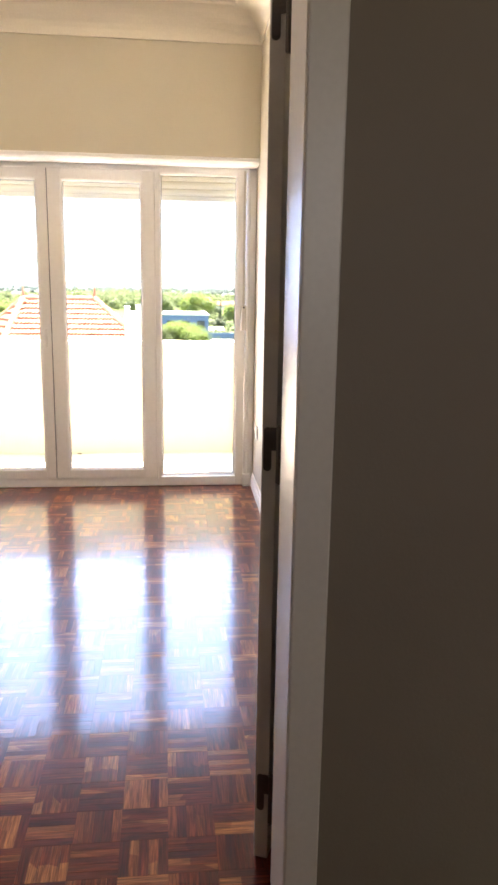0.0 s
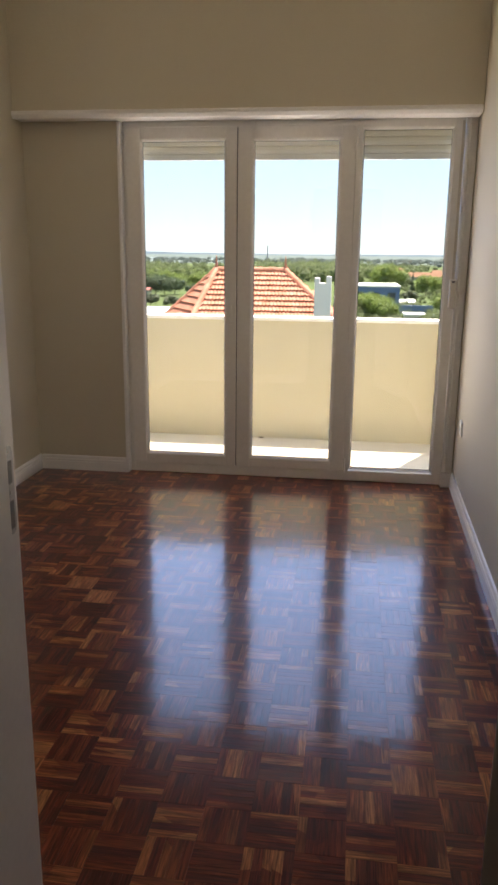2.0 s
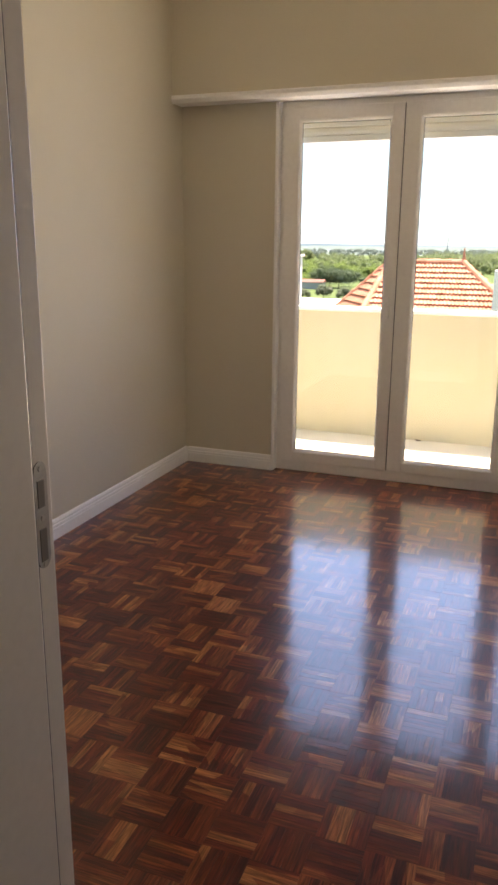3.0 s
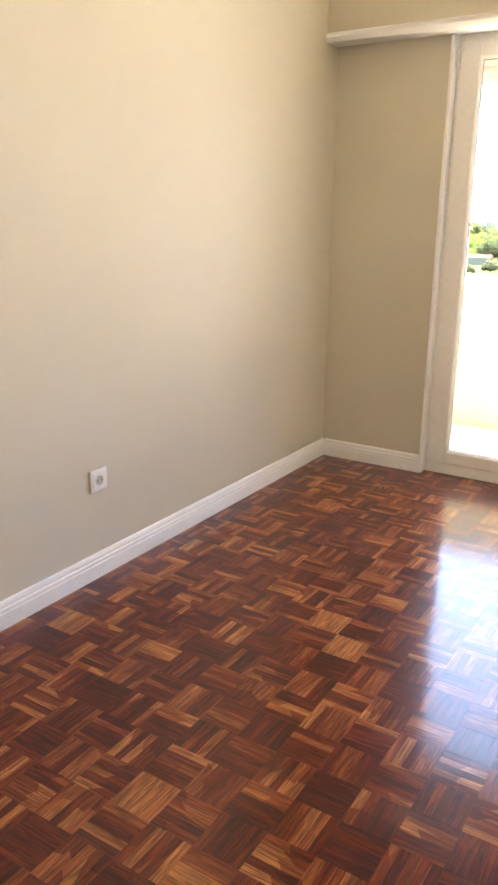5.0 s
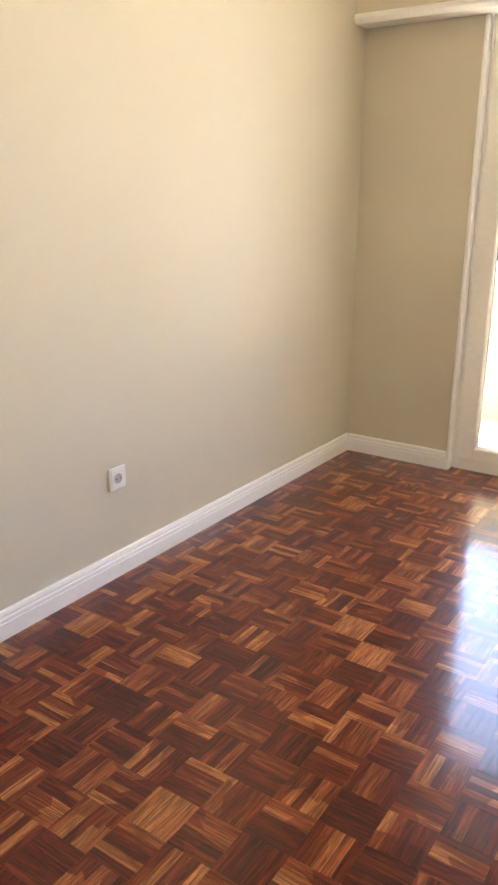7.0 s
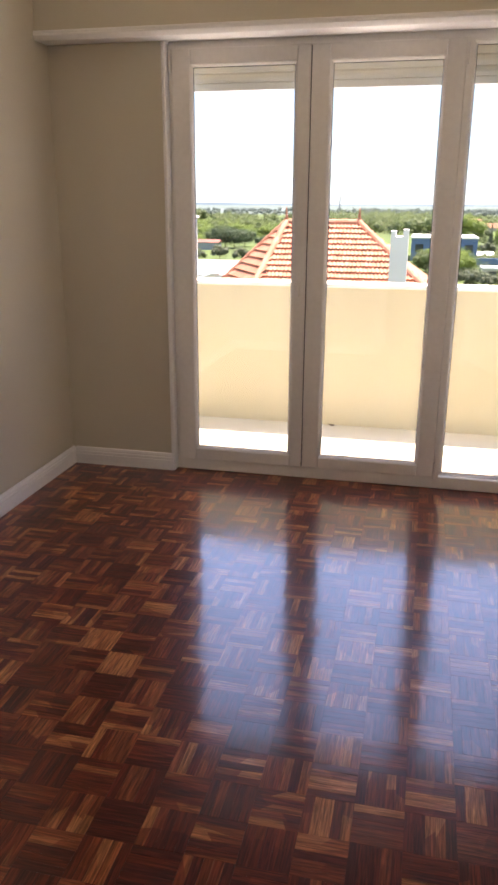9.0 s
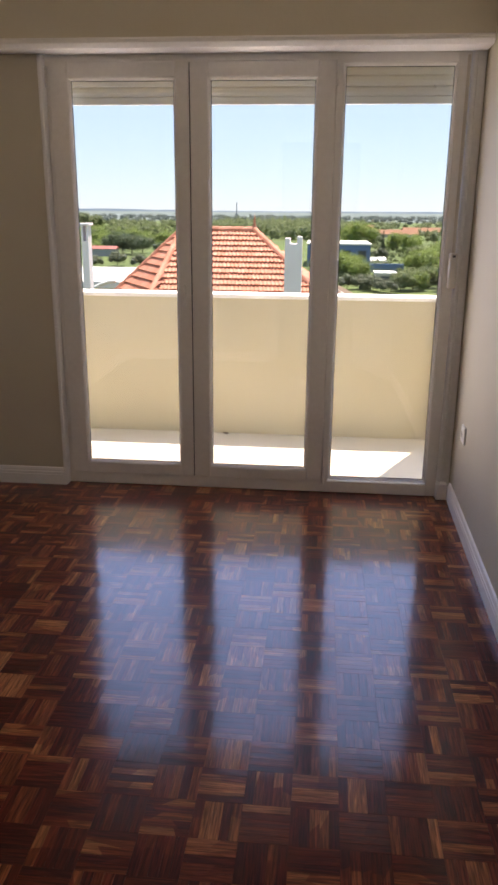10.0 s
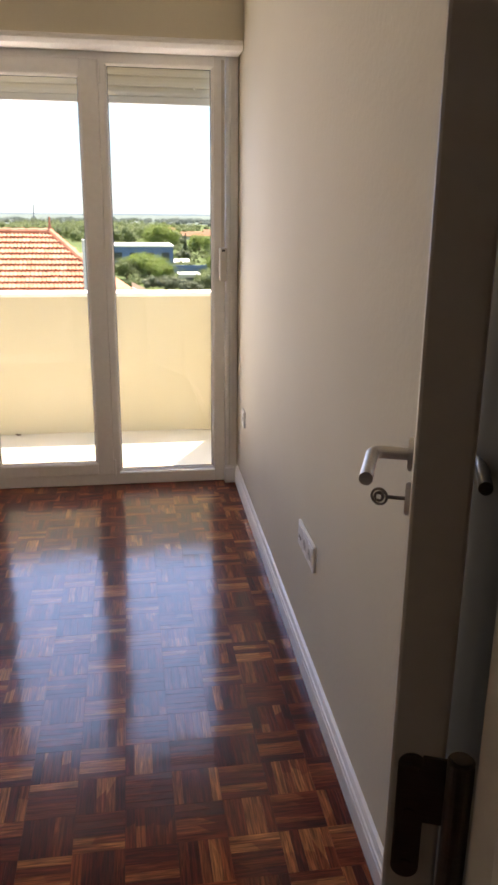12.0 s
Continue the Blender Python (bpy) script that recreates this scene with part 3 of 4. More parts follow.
def jamb(x_wall, x_rebate, x_stop):
    lo, hi = sorted((x_wall, x_rebate))
    bm = box(lo, hi, STOP_Y - 0.0005, FRONT + 0.004, 0, DOOR_H + 0.01, 0.002)
    lo, hi = sorted((x_wall, x_stop))
    box(lo, hi, HALL_Y - 0.012, STOP_Y - 0.004, 0, DOOR_H + 0.01, 0.003, bm=bm)
    return bm


part("jamb", jamb(JL - 0.009, RL, RL + 0.013), DOOR_PAINT, door_frame)
part("jamb", jamb(JR + 0.009, RR, RR - 0.013), DOOR_PAINT, door_frame)
part("seal", box(RL - 0.004, RL + 0.008, STOP_Y - 0.004, STOP_Y + 0.002, 0, DOOR_H), GASKET, door_frame, "dark rubber seal")
part("seal", box(RR - 0.008, RR + 0.004, STOP_Y - 0.004, STOP_Y + 0.002, 0, DOOR_H), GASKET, door_frame, "dark rubber seal")
head = box(RL, RR, STOP_Y, FRONT + 0.004, DOOR_H - 0.02, DOOR_H + 0.012, 0.002)
box(RL, RR, HALL_Y - 0.012, STOP_Y - 0.004, DOOR_H - 0.035, DOOR_H + 0.012, 0.003, bm=head)
part("head", head, DOOR_PAINT, door_frame)
for nm, y0, y1 in (("casing", HALL_Y - 0.014, HALL_Y - 0.0005), ("casing", FRONT + 0.0005, FRONT + 0.0075)):
    part(nm, box(JL - 0.073, JL - 0.0095, y0, y1, 0, DOOR_H + 0.075, 0.004), DOOR_PAINT, door_frame)
    lap = 0.034 if y0 < HALL_Y else 0.0
    part(nm, box(JR + 0.0095 - lap, JR + 0.080 - lap, y0 - lap * 0.15, y1, 0, DOOR_H + 0.075, 0.004), DOOR_PAINT, door_frame)
    part(nm, box(JL - 0.009, JR + 0.009 - lap, y0, y1, DOOR_H + 0.0125, DOOR_H + 0.075, 0.004), DOOR_PAINT, door_frame)
sp = bmesh.new()
box(RL - 0.001, RL + 0.0015, -3.567, -3.541, 0.978, 1.091, bm=sp)
for zc in (0.978, 1.091):
    c = cylinder(0.012, -0.001, 0.0015, 20)
    join(sp, c, pose(RL, -3.554, zc, 0, 90, 0))
strike = part("strike_plate", sp, STRIKE, door_frame, "worn metal strike plate")
for z0, z1 in ((1.045, 1.080), (0.975, 1.018)):
    part("latch_hole", box(RL + 0.0005, RL + 0.0022, -3.561, -3.547, z0, z1, 0.0008), LATCH, strike)
for zc in (1.094, 1.031, 0.971):
    part("screw", cylinder(0.0035, 0, 0.001, 12), STEEL, strike).matrix_local = pose(RL + 0.0015, -3.554, zc, 0, 90, 0)

# door leaf, open past a right angle
OPEN = 21.8
LEAF_W, LEAF_T, LEAF_H = 0.765, 0.034, 2.035
door = thing("door_1", (-0.359, -3.50, 0.0), "white lacquered interior door standing wide open", "door", kind="structure", turn=-OPEN)
# local axes: y along the leaf from the hinge edge, x through its thickness, away from the room side
part("leaf", box(0, LEAF_T, 0, LEAF_W, 0.004, 0.012 + LEAF_H, 0.0025), DOOR_PAINT, door)


def hinge_knuckle(zc):
    bm = bmesh.new()
    box(0.005, 0.023, -0.0022, 0.001, zc - 0.040, zc + 0.040, 0.001, bm=bm)
    for e in (-0.040, 0.040):
        c = cylinder(0.009, -0.0022, 0.001, 20)
        join(bm, c, pose(0.014, 0, zc + e, 90, 0, 0))
    box(0.02, LEAF_T + 0.004, -0.0022, 0.0, zc - 0.002, zc + 0.049, 0.001, bm=bm)
    h = part("hinge", bm, DARK_METAL, door, "dark bronze hinge plate")
    k = cylinder(0.0085, zc - 0.075, zc + 0.055, 20, bevel=0.002)
    k.transform(pose(LEAF_T + 0.009, -0.006, 0))
    part("knuckle", k, DARK_METAL, h, smooth=False)
    for e in (0.037, 0.004, -0.037):
        s = cylinder(0.004, 0, 0.001, 12)
        s.transform(pose(0.014, -0.0022, zc + e, 90, 0, 0))
        part("screw", s, DARK_METAL, h)
    return h


for zc in (0.185, 1.03, 1.90):
    hinge_knuckle(zc)


def lever_handle(side):
    """side -1: room face, +1: wall face."""
    x = 0.0 if side < 0 else LEAF_T
    yc, zc = LEAF_W - 0.060, 1.060
    rose = cylinder(0.026, 0, 0.009, 32, bevel=0.002)
    rose.transform(pose(x, yc, zc, 0, 90 * side, 0))
    h = part("handle", rose, STEEL, door, "brushed steel lever handle")
    bend = 0.016
    pts = [(x + side * 0.008, yc, zc), (x + side * (0.062 - bend), yc, zc)]
    for i in range(1, 6):
        a = i * math.pi / 10
        pts.append((x + side * (0.062 - bend + bend * math.sin(a)), yc - bend * (1 - math.cos(a)), zc))
    pts.append((x + side * 0.062, yc - 0.130, zc))
    part("lever", tube(pts, 0.0098, 20), STEEL, h)
    esc = cylinder(0.026, 0, 0.009, 32, bevel=0.002)
    esc.transform(pose(x, yc, zc - 0.072, 0, 90 * side, 0))
    part("keyhole_rose", esc, STEEL, h)
    if side < 0:
        t = cylinder(0.003, 0, 0.030, 14)
        t.transform(pose(x - 0.008, yc, zc - 0.072, 0, -90, 0))
        turn = part("key", t, DARK_METAL, h, "small key in the lock")
        ring = bmesh.new()
        n1, n2 = 24, 8
        vs = []
        for i in range(n1):
            a = i * math.tau / n1
            vs.append([ring.verts.new((0, math.cos(a) * (0.0125 + 0.0022 * math.cos(bq * math.tau / n2)), math.sin(a) * (0.0125 + 0.0022 * math.cos(bq * math.tau / n2)))) for bq in range(n2)])
            for bq, v in enumerate(vs[-1]):
                v.co.x = 0.003 * math.sin(bq * math.tau / n2)
        for i in range(n1):
            for bq in range(n2):
                ring.faces.new((vs[i][bq], vs[(i + 1) % n1][bq], vs[(i + 1) % n1][(bq + 1) % n2], vs[i][(bq + 1) % n2]))
        ring.transform(pose(x - 0.048, yc, zc - 0.072, 0, 0, 70))
        disc = cylinder(0.0085, -0.002, 0.002, 24)
        disc.transform(pose(0, 0, 0, 0, 90, 0))
        disc.transform(pose(x - 0.048, yc, zc - 0.072, 0, 0, 70))
        join(ring, disc)
        bow = part("key_bow", ring, DARK_METAL, turn, "dark round key bow")
        # pale block in place of the bright square hole through the bow
        mark = box(-0.0028, 0.0028, -0.0035, 0.0035, -0.0035, 0.0035)
        mark.transform(pose(x - 0.048, yc, zc - 0.072, 0, 0, 70))
        part("bow_hole_block", mark, PLATE, bow, "pale square block in place of the see-through hole")
    return h


lever_handle(-1)
lever_handle(1)
lk = part("lock_plate", box(0.008, LEAF_T - 0.008, LEAF_W - 0.0005, LEAF_W + 0.0015, 0.96, 1.14), STEEL, door, "steel lock plate")

# ---- sockets ----
def wall_socket(cups, label):
    """Wall plate in local axes: x along the wall, z up, -y out of the wall."""
    w = 0.083 + 0.071 * (cups - 1)
    ob = thing("wall_socket", (0, 0, 0), label, "socket")
    plate = part("plate", box(-w / 2, w / 2, -0.0085, 0.0005, -0.0415, 0.0415, 0.003, 3), PLATE, ob)
    for i in range(cups):
        cx = (i - (cups - 1) / 2) * 0.071
        inner = part("insert", box(cx - 0.0325, cx + 0.0325, -0.0105, -0.008, -0.0325, 0.0325, 0.0015), PLATE, plate)
        if cups == 3 and i == 0:
            for dx in (-0.011, 0.011):
                j = cylinder(0.006, 0, 0.0012, 16)
                j.transform(pose(cx + dx, -0.0105, -0.004, 90, 0, 0))
                part("jack", j, HOLE, inner)
            continue
        rim = bmesh.new()
        rings = []
        for r, d in ((0.0225, -0.0105), (0.0215, -0.0118), (0.0195, -0.0118), (0.0185, -0.0108)):
            rings.append([rim.verts.new((cx + r * math.cos(k * math.tau / 32), d, r * math.sin(k * math.tau / 32))) for k in range(32)])
        for a, c in zip(rings, rings[1:]):
            for k in range(32):
                rim.faces.new((a[k], a[(k + 1) % 32], c[(k + 1) % 32], c[k]))
        part("cup_rim", rim, PLATE, inner)
        cup = cylinder(0.0188, 0, 0.0004, 32)
        cup.transform(pose(cx, -0.0105, 0, 90, 0, 0))
        part("cup", cup, CUP, inner, "flat grey disc in place of the recessed cup")
        for dx in (-0.0095, 0.0095):
            p = cylinder(0.0026, 0, 0.0009, 12)
            p.transform(pose(cx + dx, -0.0105, 0, 90, 0, 0))
            part("pin_hole", p, HOLE, inner)
    return ob


s = wall_socket(1, "single white wall socket above the baseboard")
s.matrix_world = pose(LEFT, -1.832, 0.378, 0, 0, 90)
s = wall_socket(3, "white triple wall plate with two sockets and an outlet")
s.matrix_world = pose(right_x(-1.79), -1.79, 0.43, 0, 0, -90 - SK)
s = wall_socket(1, "single white wall socket near the window")
s.matrix_world = pose(right_x(-0.26), -0.26, 0.43, 0, 0, -90 - SK)

# ---- outside: one ground sheet far below, reaching the horizon ----
GZ = -9.0
g = bmesh.new()
vs = [g.verts.new(p) for p in ((-6000, 6, GZ), (6000, 6, GZ), (6000, 4800, GZ), (-6000, 4800, GZ))]
g.faces.new(vs)
vs = [g.verts.new(p) for p in ((-6000, -400, GZ), (6000, -400, GZ), (6000, 6, GZ), (-6000, 6, GZ))]
g.faces.new(vs)
structure("ground", g, GROUND, "green meadow and scrub below the house, flat to the horizon", "ground")
structure("wall_house_base", box(-3.6, 1.3, HALL_END - 0.3, 1.25, GZ, -0.21), OUTER, "yellow rendered storeys under the flat", "wall")
# low distant hills, with haze in their colour
hills = bmesh.new()
prev = None
for i in range(120):
    x = -2600 + i * 44
    h = 1.0 + 9.0 * noise.noise(Vector((x * 0.0012, 3.1, 0))) + 2.0 * noise.noise(Vector((x * 0.008, 7.7, 0)))
    lo, hi = hills.verts.new((x, 4300, GZ - 1)), hills.verts.new((x, 4330, -2.0 + max(h, -4.0)))
    if prev:
        hills.faces.new((prev[0], lo, hi, prev[1]))
    prev = (lo, hi)
structure("backdrop_hills", hills, HILLS, "low hills on the horizon, blued with painted haze", "backdrop")
structure("ground_far_plain", box(-2500, 2500, 760, 4290, GZ - 1, GZ + 0.08), HAZED_PLAIN, "far plain towards the horizon, tinted grey-blue with painted haze", "ground")
structure("water", box(-520, -230, 1330, 1480, GZ - 1, GZ + 0.15), WATER, "pale strip of far river water", "water")
structure("water_lagoon", box(40, 118, 1010, 1090, GZ - 1, GZ + 0.15), WATER, "pale patch of far lagoon water", "water")


def bearing(px, depth):
    """World x of a direction given as tangent to the right of straight ahead."""
    return -0.632 + px * (depth + 3.78)


def leaf_cloud(rng, lumps, count, size):
    """Many small two-faced leaf clumps scattered through the lumps of a crown."""
    verts, faces = [], []
    weights = [r * r for _, r in lumps]
    for _ in range(count):
        c, r = rng.choices(lumps, weights)[0]
        d = Vector((rng.gauss(0, 1), rng.gauss(0, 1), rng.gauss(0, 1))).normalized()
        p = Vector(c) + d * r * (0.55 + 0.5 * rng.random()) * (1 + 0.25 * noise.noise(d * 2 + Vector(c)))
        u = Vector((rng.gauss(0, 1), rng.gauss(0, 1), rng.gauss(0, 0.6))).normalized()
        w = (d * 0.6 + Vector((rng.gauss(0, 0.6), rng.gauss(0, 0.6), rng.gauss(0, 0.6)))).cross(u).normalized()
        s = size * (0.6 + 0.8 * rng.random())
        k = len(verts)
        verts += [p - u * s, p + w * s * 0.55, p + u * s, p - w * s * 0.55]
        faces.append((k, k + 1, k + 2, k + 3))
    # a dense lumpy heart inside each lump keeps the crown from being see-through
    heart = bmesh.new()
    bmesh.ops.create_icosphere(heart, subdivisions=2, radius=1.0)
    heart.verts.index_update()
    shell = [v.co.copy() for v in heart.verts]
    tris = [tuple(v.index for v in f.verts) for f in heart.faces]
    heart.free()
    for c, r in lumps:
        k = len(verts)
        verts += [Vector(c) + d * r * (0.54 + 0.25 * noise.noise(d * 2.5 + Vector(c))) for d in shell]
        faces += [tuple(i + k for i in f) for f in tris]
    me = bpy.data.meshes.new("leaves")
    me.from_pydata([tuple(v) for v in verts], [], faces)
    return me


def tree(name, label, height, spread, mat, seed, count=7000, size=0.13, shape="round"):
    rng = random.Random(seed)
    ob = thing(name, (0, 0, 0), label, "tree")
    trunk_h = height * (0.3 if shape == "round" else 0.08)
    tr = bmesh.new()
    join(tr, cylinder(height * 0.03, -0.05, trunk_h * 1.4, 10, height * 0.018))
    lumps = []
    if shape == "round":
        for k in range(9):
            a = k * math.tau / 9 + rng.random()
            d = spread * (0.25 + 0.3 * rng.random())
            zc = trunk_h + (height - trunk_h) * (0.2 + 0.55 * rng.random())
            lumps.append(((d * math.cos(a), d * math.sin(a), zc), spread * (0.24 + 0.16 * rng.random())))
        lumps.append(((0, 0, height * 0.78), spread * 0.36))
        for (x, y, zc), r in lumps[:6]:
            limb = tube([(0, 0, trunk_h * 0.9), (x * 0.5, y * 0.5, (trunk_h + zc) / 2), (x, y, zc)], height * 0.009, 6)
            join(tr, limb)
    else:
        for k in range(12):
            f = k / 11
            lumps.append(((rng.gauss(0, 0.05), rng.gauss(0, 0.05), trunk_h + (height - trunk_h) * f * 0.95), spread * (0.5 - 0.42 * f) * (0.7 + 0.3 * math.sin(f * 9))))
    part("trunk", tr, BARK, ob)
    me = leaf_cloud(rng, lumps, count, size)
    me.materials.append(mat)
    crown = new("crown", me)
    crown.parent = ob
    return ob


round_bright = tree("broadleaf_tree", "bright green broadleaf tree in a garden", 6.0, 6.0, LEAF_BRIGHT, 3)
round_mid = tree("broadleaf_tree", "dense mid-green broadleaf tree", 6.0, 6.5, LEAF_MID, 5)
olive = tree("olive_tree", "grey-green olive tree with a loose crown", 4.5, 5.0, LEAF_OLIVE, 8, 1500, 0.15)
dark_tree = tree("broadleaf_tree", "dark green tree among the scrub", 6.0, 6.5, LEAF_DARK, 13)
cypress = tree("cypress_tree", "tall narrow dark cypress", 9.0, 3.0, LEAF_DARK, 21, 1800, 0.17, "tall")
PLANTED = {}


def plant(kind, tangent, depth, scale=1.0):
    spot = pose(bearing(tangent, depth), depth, GZ, 0, 0, (tangent * 7919 + depth * 31) % 360)
    if kind not in PLANTED:
        PLANTED[kind] = True
        kind.matrix_world = spot @ Matrix.Scale(scale, 4)
        kind.scale = (scale,) * 3
        return kind
    ob = copy_thing(kind, spot)
    ob.scale = (scale,) * 3
    return ob


for kind, tan, depth, scale in (
        (round_bright, 0.0415, 215, 1.2), (round_bright, 0.090, 202, 0.80), (round_bright, 0.108, 196, 0.78), (cypress, 0.0730, 205, 0.68), (cypress, 0.127, 330, 0.7),
        (round_bright, 0.127, 117, 0.80), (round_bright, 0.150, 118, 0.85), (round_mid, 0.132, 108, 0.46), (round_bright, 0.166, 105, 0.7), (round_bright, 0.158, 135, 0.95),
        (round_mid, 0.098, 103, 0.40), (round_mid, 0.113, 105, 0.44), (round_bright, 0.122, 104, 0.40), (round_bright, 0.140, 128, 0.62),
        (olive, 0.047, 105, 0.44), (olive, 0.060, 103, 0.46), (olive, 0.073, 101, 0.42), (olive, 0.086, 100, 0.36), (olive, 0.030, 104, 0.46),
        (round_bright, 0.020, 128, 0.64), (round_bright, 0.032, 122, 0.60), (round_bright, 0.042, 119, 0.48), (round_bright, 0.009, 125, 0.60), (round_mid, -0.002, 124, 0.5),
        (dark_tree, -0.262, 182, 0.80), (dark_tree, -0.250, 180, 0.72), (dark_tree, -0.276, 186, 0.62), (dark_tree, -0.236, 188, 0.66), (dark_tree, -0.210, 176, 0.5),
        (round_bright, -0.30, 235, 0.5), (round_bright, -0.21, 240, 0.55), (round_bright, -0.245, 260, 0.6), (round_bright, -0.33, 240, 0.6), (round_bright, -0.19, 200, 0.6),
        (olive, -0.21, 140, 0.6), (olive, -0.24, 138, 0.55), (olive, -0.27, 142, 0.6), (olive, -0.30, 136, 0.5), (olive, -0.33, 140, 0.6), (olive, -0.19, 132, 0.55),
        (dark_tree, 0.02, 320, 0.7), (dark_tree, 0.06, 300, 0.6), (round_mid, 0.135, 260, 0.7), (round_mid, 0.085, 255, 0.55), (round_mid, 0.16, 240, 0.7),
        (round_mid, -0.315, 420, 1.3), (round_mid, -0.295, 430, 1.1), (olive, 0.062, 240, 0.9), (olive, 0.070, 175, 0.55), (round_mid, 0.112, 170, 0.5)):
    plant(kind, tan, depth, scale)

# far woods: uncountable rows of crowns
def woods(name, label, mat, seed, count, d0, d1, t0, t1, size, low, high):
    rng = random.Random(seed)
    lumps = []
    for _ in range(count):
        d = d0 + (d1 - d0) * rng.random() ** 0.8
        r = size * (0.6 + 0.8 * rng.random())
        lumps.append(((bearing(t0 + (t1 - t0) * rng.random(), d), d, GZ + low + (high - low) * rng.random()), r))
    me = leaf_cloud(rng, lumps, count * 190, size * 0.12)
    me.materials.append(mat)
    return tagged(new(name, me), label, "woods", kind="stuff")


woods("far_woods", "mixed green woods on the plain", LEAF_MID, 31, 480, 290, 620, -0.44, 0.24, 2.4, 0.3, 1.8)
woods("far_scrub", "bright green scrub and meadow bushes", LEAF_BRIGHT, 37, 620, 195, 420, -0.44, -0.10, 1.9, 0.0, 0.5)
woods("far_dark_woods", "woods towards the horizon, leaves greyed with painted haze", LEAF_HAZED, 41, 520, 620, 1250, -0.44, 0.24, 3.6, 0.0, 1.5)
woods("central_woods", "green woods behind the tiled roof", LEAF_MID, 47, 160, 280, 420, -0.14, 0.02, 3.2, 1.5, 4.0)
woods("garden_scrub", "mixed garden scrub between the sheds", LEAF_MID, 43, 330, 104, 260, -0.02, 0.20, 1.0, 0.1, 0.5)

# ---- the neighbour's house with its tiled hip roof ----
house = thing("neighbour_house", (0, 0, 0), "white house with a terracotta tiled hip roof", "house")
RIDGE_L, RIDGE_R = Vector((-5.55, 23.0, 0.73)), Vector((-3.06, 23.0, 0.73))
EAVE_FL, EAVE_FR = Vector((-6.15, 19.0, -1.67)), Vector((0.05, 19.0, -1.67))
EAVE_W, EAVE_BL, EAVE_BR = Vector((-8.16, 22.4, -1.67)), Vector((-8.16, 27.0, -1.67)), Vector((0.05, 27.0, -1.67))
part("wall", prism([(p.x * 0.97 - 0.11, p.y + (0.3 if p.y < 24 else -0.3)) for p in (EAVE_FL, EAVE_FR, EAVE_BR, EAVE_BL, EAVE_W)], GZ, -1.70), HOUSE_WALL, house)
rb = bmesh.new()
v = {k: rb.verts.new(p - Vector((0, 0, 0.05))) for k, p in (("l", RIDGE_L), ("r", RIDGE_R), ("fl", EAVE_FL), ("fr", EAVE_FR), ("w", EAVE_W), ("bl", EAVE_BL), ("br", EAVE_BR))}
for keys in (("fl", "fr", "r", "l"), ("fl", "l", "w"), ("w", "l", "bl"), ("fr", "br", "r"), ("bl", "l", "r", "br"), ("fl", "w", "bl", "br", "fr")):
    rb.faces.new([v[k] for k in keys])
roof = part("roof", rb, TILE, house, "terracotta tiled hip roof")


def tile_mesh():
    """One interlocking roof tile, 0.25 x 0.42: two rolls and pans; local x across, y up the slope."""
    xs = [-0.125, -0.10, -0.07, -0.04, 0.0, 0.025, 0.055, 0.085, 0.125]
    hs = [0.006, 0.030, 0.034, 0.008, 0.004, 0.030, 0.034, 0.008, 0.006]
    verts, faces = [], []
    for yy, lift in ((0.0, 0.085), (0.42, 0.0)):
        verts += [(x, yy, h + lift) for x, h in zip(xs, hs)]
    verts += [(x, 0.0, h + 0.004) for x, h in zip(xs, hs)]
    n = len(xs)
    for i in range(n - 1):
        faces.append((i, i + 1, i + n + 1, i + n))
        faces.append((i + 2 * n, i + 2 * n + 1, i + 1, i))
    return verts, faces


TV, TF = tile_mesh()
tile_data = bpy.data.meshes.new("tile")
tile_data.from_pydata(TV, [], TF)
tile_data.materials.append(TILE)


def facet_tiles(base, top, left_edge, right_edge, limit):
    """Rows of tiles on a facet. base: middle of the eave; top: point straight up the slope; edges: functions of the way up giving sideways limits."""
    up = (top - base)
    length = up.length
    up.normalize()
    side = up.cross(Vector((0, 0, 1)))
    side.normalize()
    out = side.cross(up)
    rot = Matrix((side, up, out)).transposed().to_4x4()
    singles, rest = [], []
    rows = int(length / 0.31)
    for r in range(rows):
        d = r * 0.31
        a, b = left_edge(d / length), right_edge(d / length)
        n0, n1 = math.ceil(a / 0.25), math.floor(b / 0.25)
        for k in range(n0, n1 + 1):
            m = Matrix.Translation(base + up * d + side * (k * 0.25) + out * random.uniform(0, 0.006)) @ rot
            (singles if len(singles) < limit and r >= 3 else rest).append(m)
    return singles, rest


front_base = Vector((-3.06, 19.0, -1.67))
front_top = Vector((-3.06, 23.0, 0.73))
singles, rest = facet_tiles(front_base, front_top, lambda f: -3.09 + f * 0.60, lambda f: 3.11 * (1 - f), 220)
W_dir = (EAVE_W - EAVE_FL)
w_foot = EAVE_FL + W_dir * ((RIDGE_L - EAVE_FL).dot(W_dir) / W_dir.length_squared)
w_foot = Vector((w_foot.x, w_foot.y, -1.67))
west_a, west_b = (EAVE_FL - w_foot).length, (EAVE_W - w_foot).length
s2, r2 = facet_tiles(w_foot, RIDGE_L, lambda f: -west_b * (1 - f), lambda f: west_a * (1 - f), 70)
for m in singles + s2:
    ob = new("tile", tile_data)
    ob.parent = roof
    ob.matrix_basis = m
verts, faces = [], []
for m in rest + r2:
    k = len(verts)
    verts += [tuple(m @ Vector(p)) for p in TV]
    faces += [tuple(i + k for i in f) for f in TF]
me = bpy.data.meshes.new("tile_field")
me.from_pydata(verts, [], faces)
me.materials.append(TILE)
field = new("tile_field", me)
field.parent = roof
tagged(field, kind="stuff")


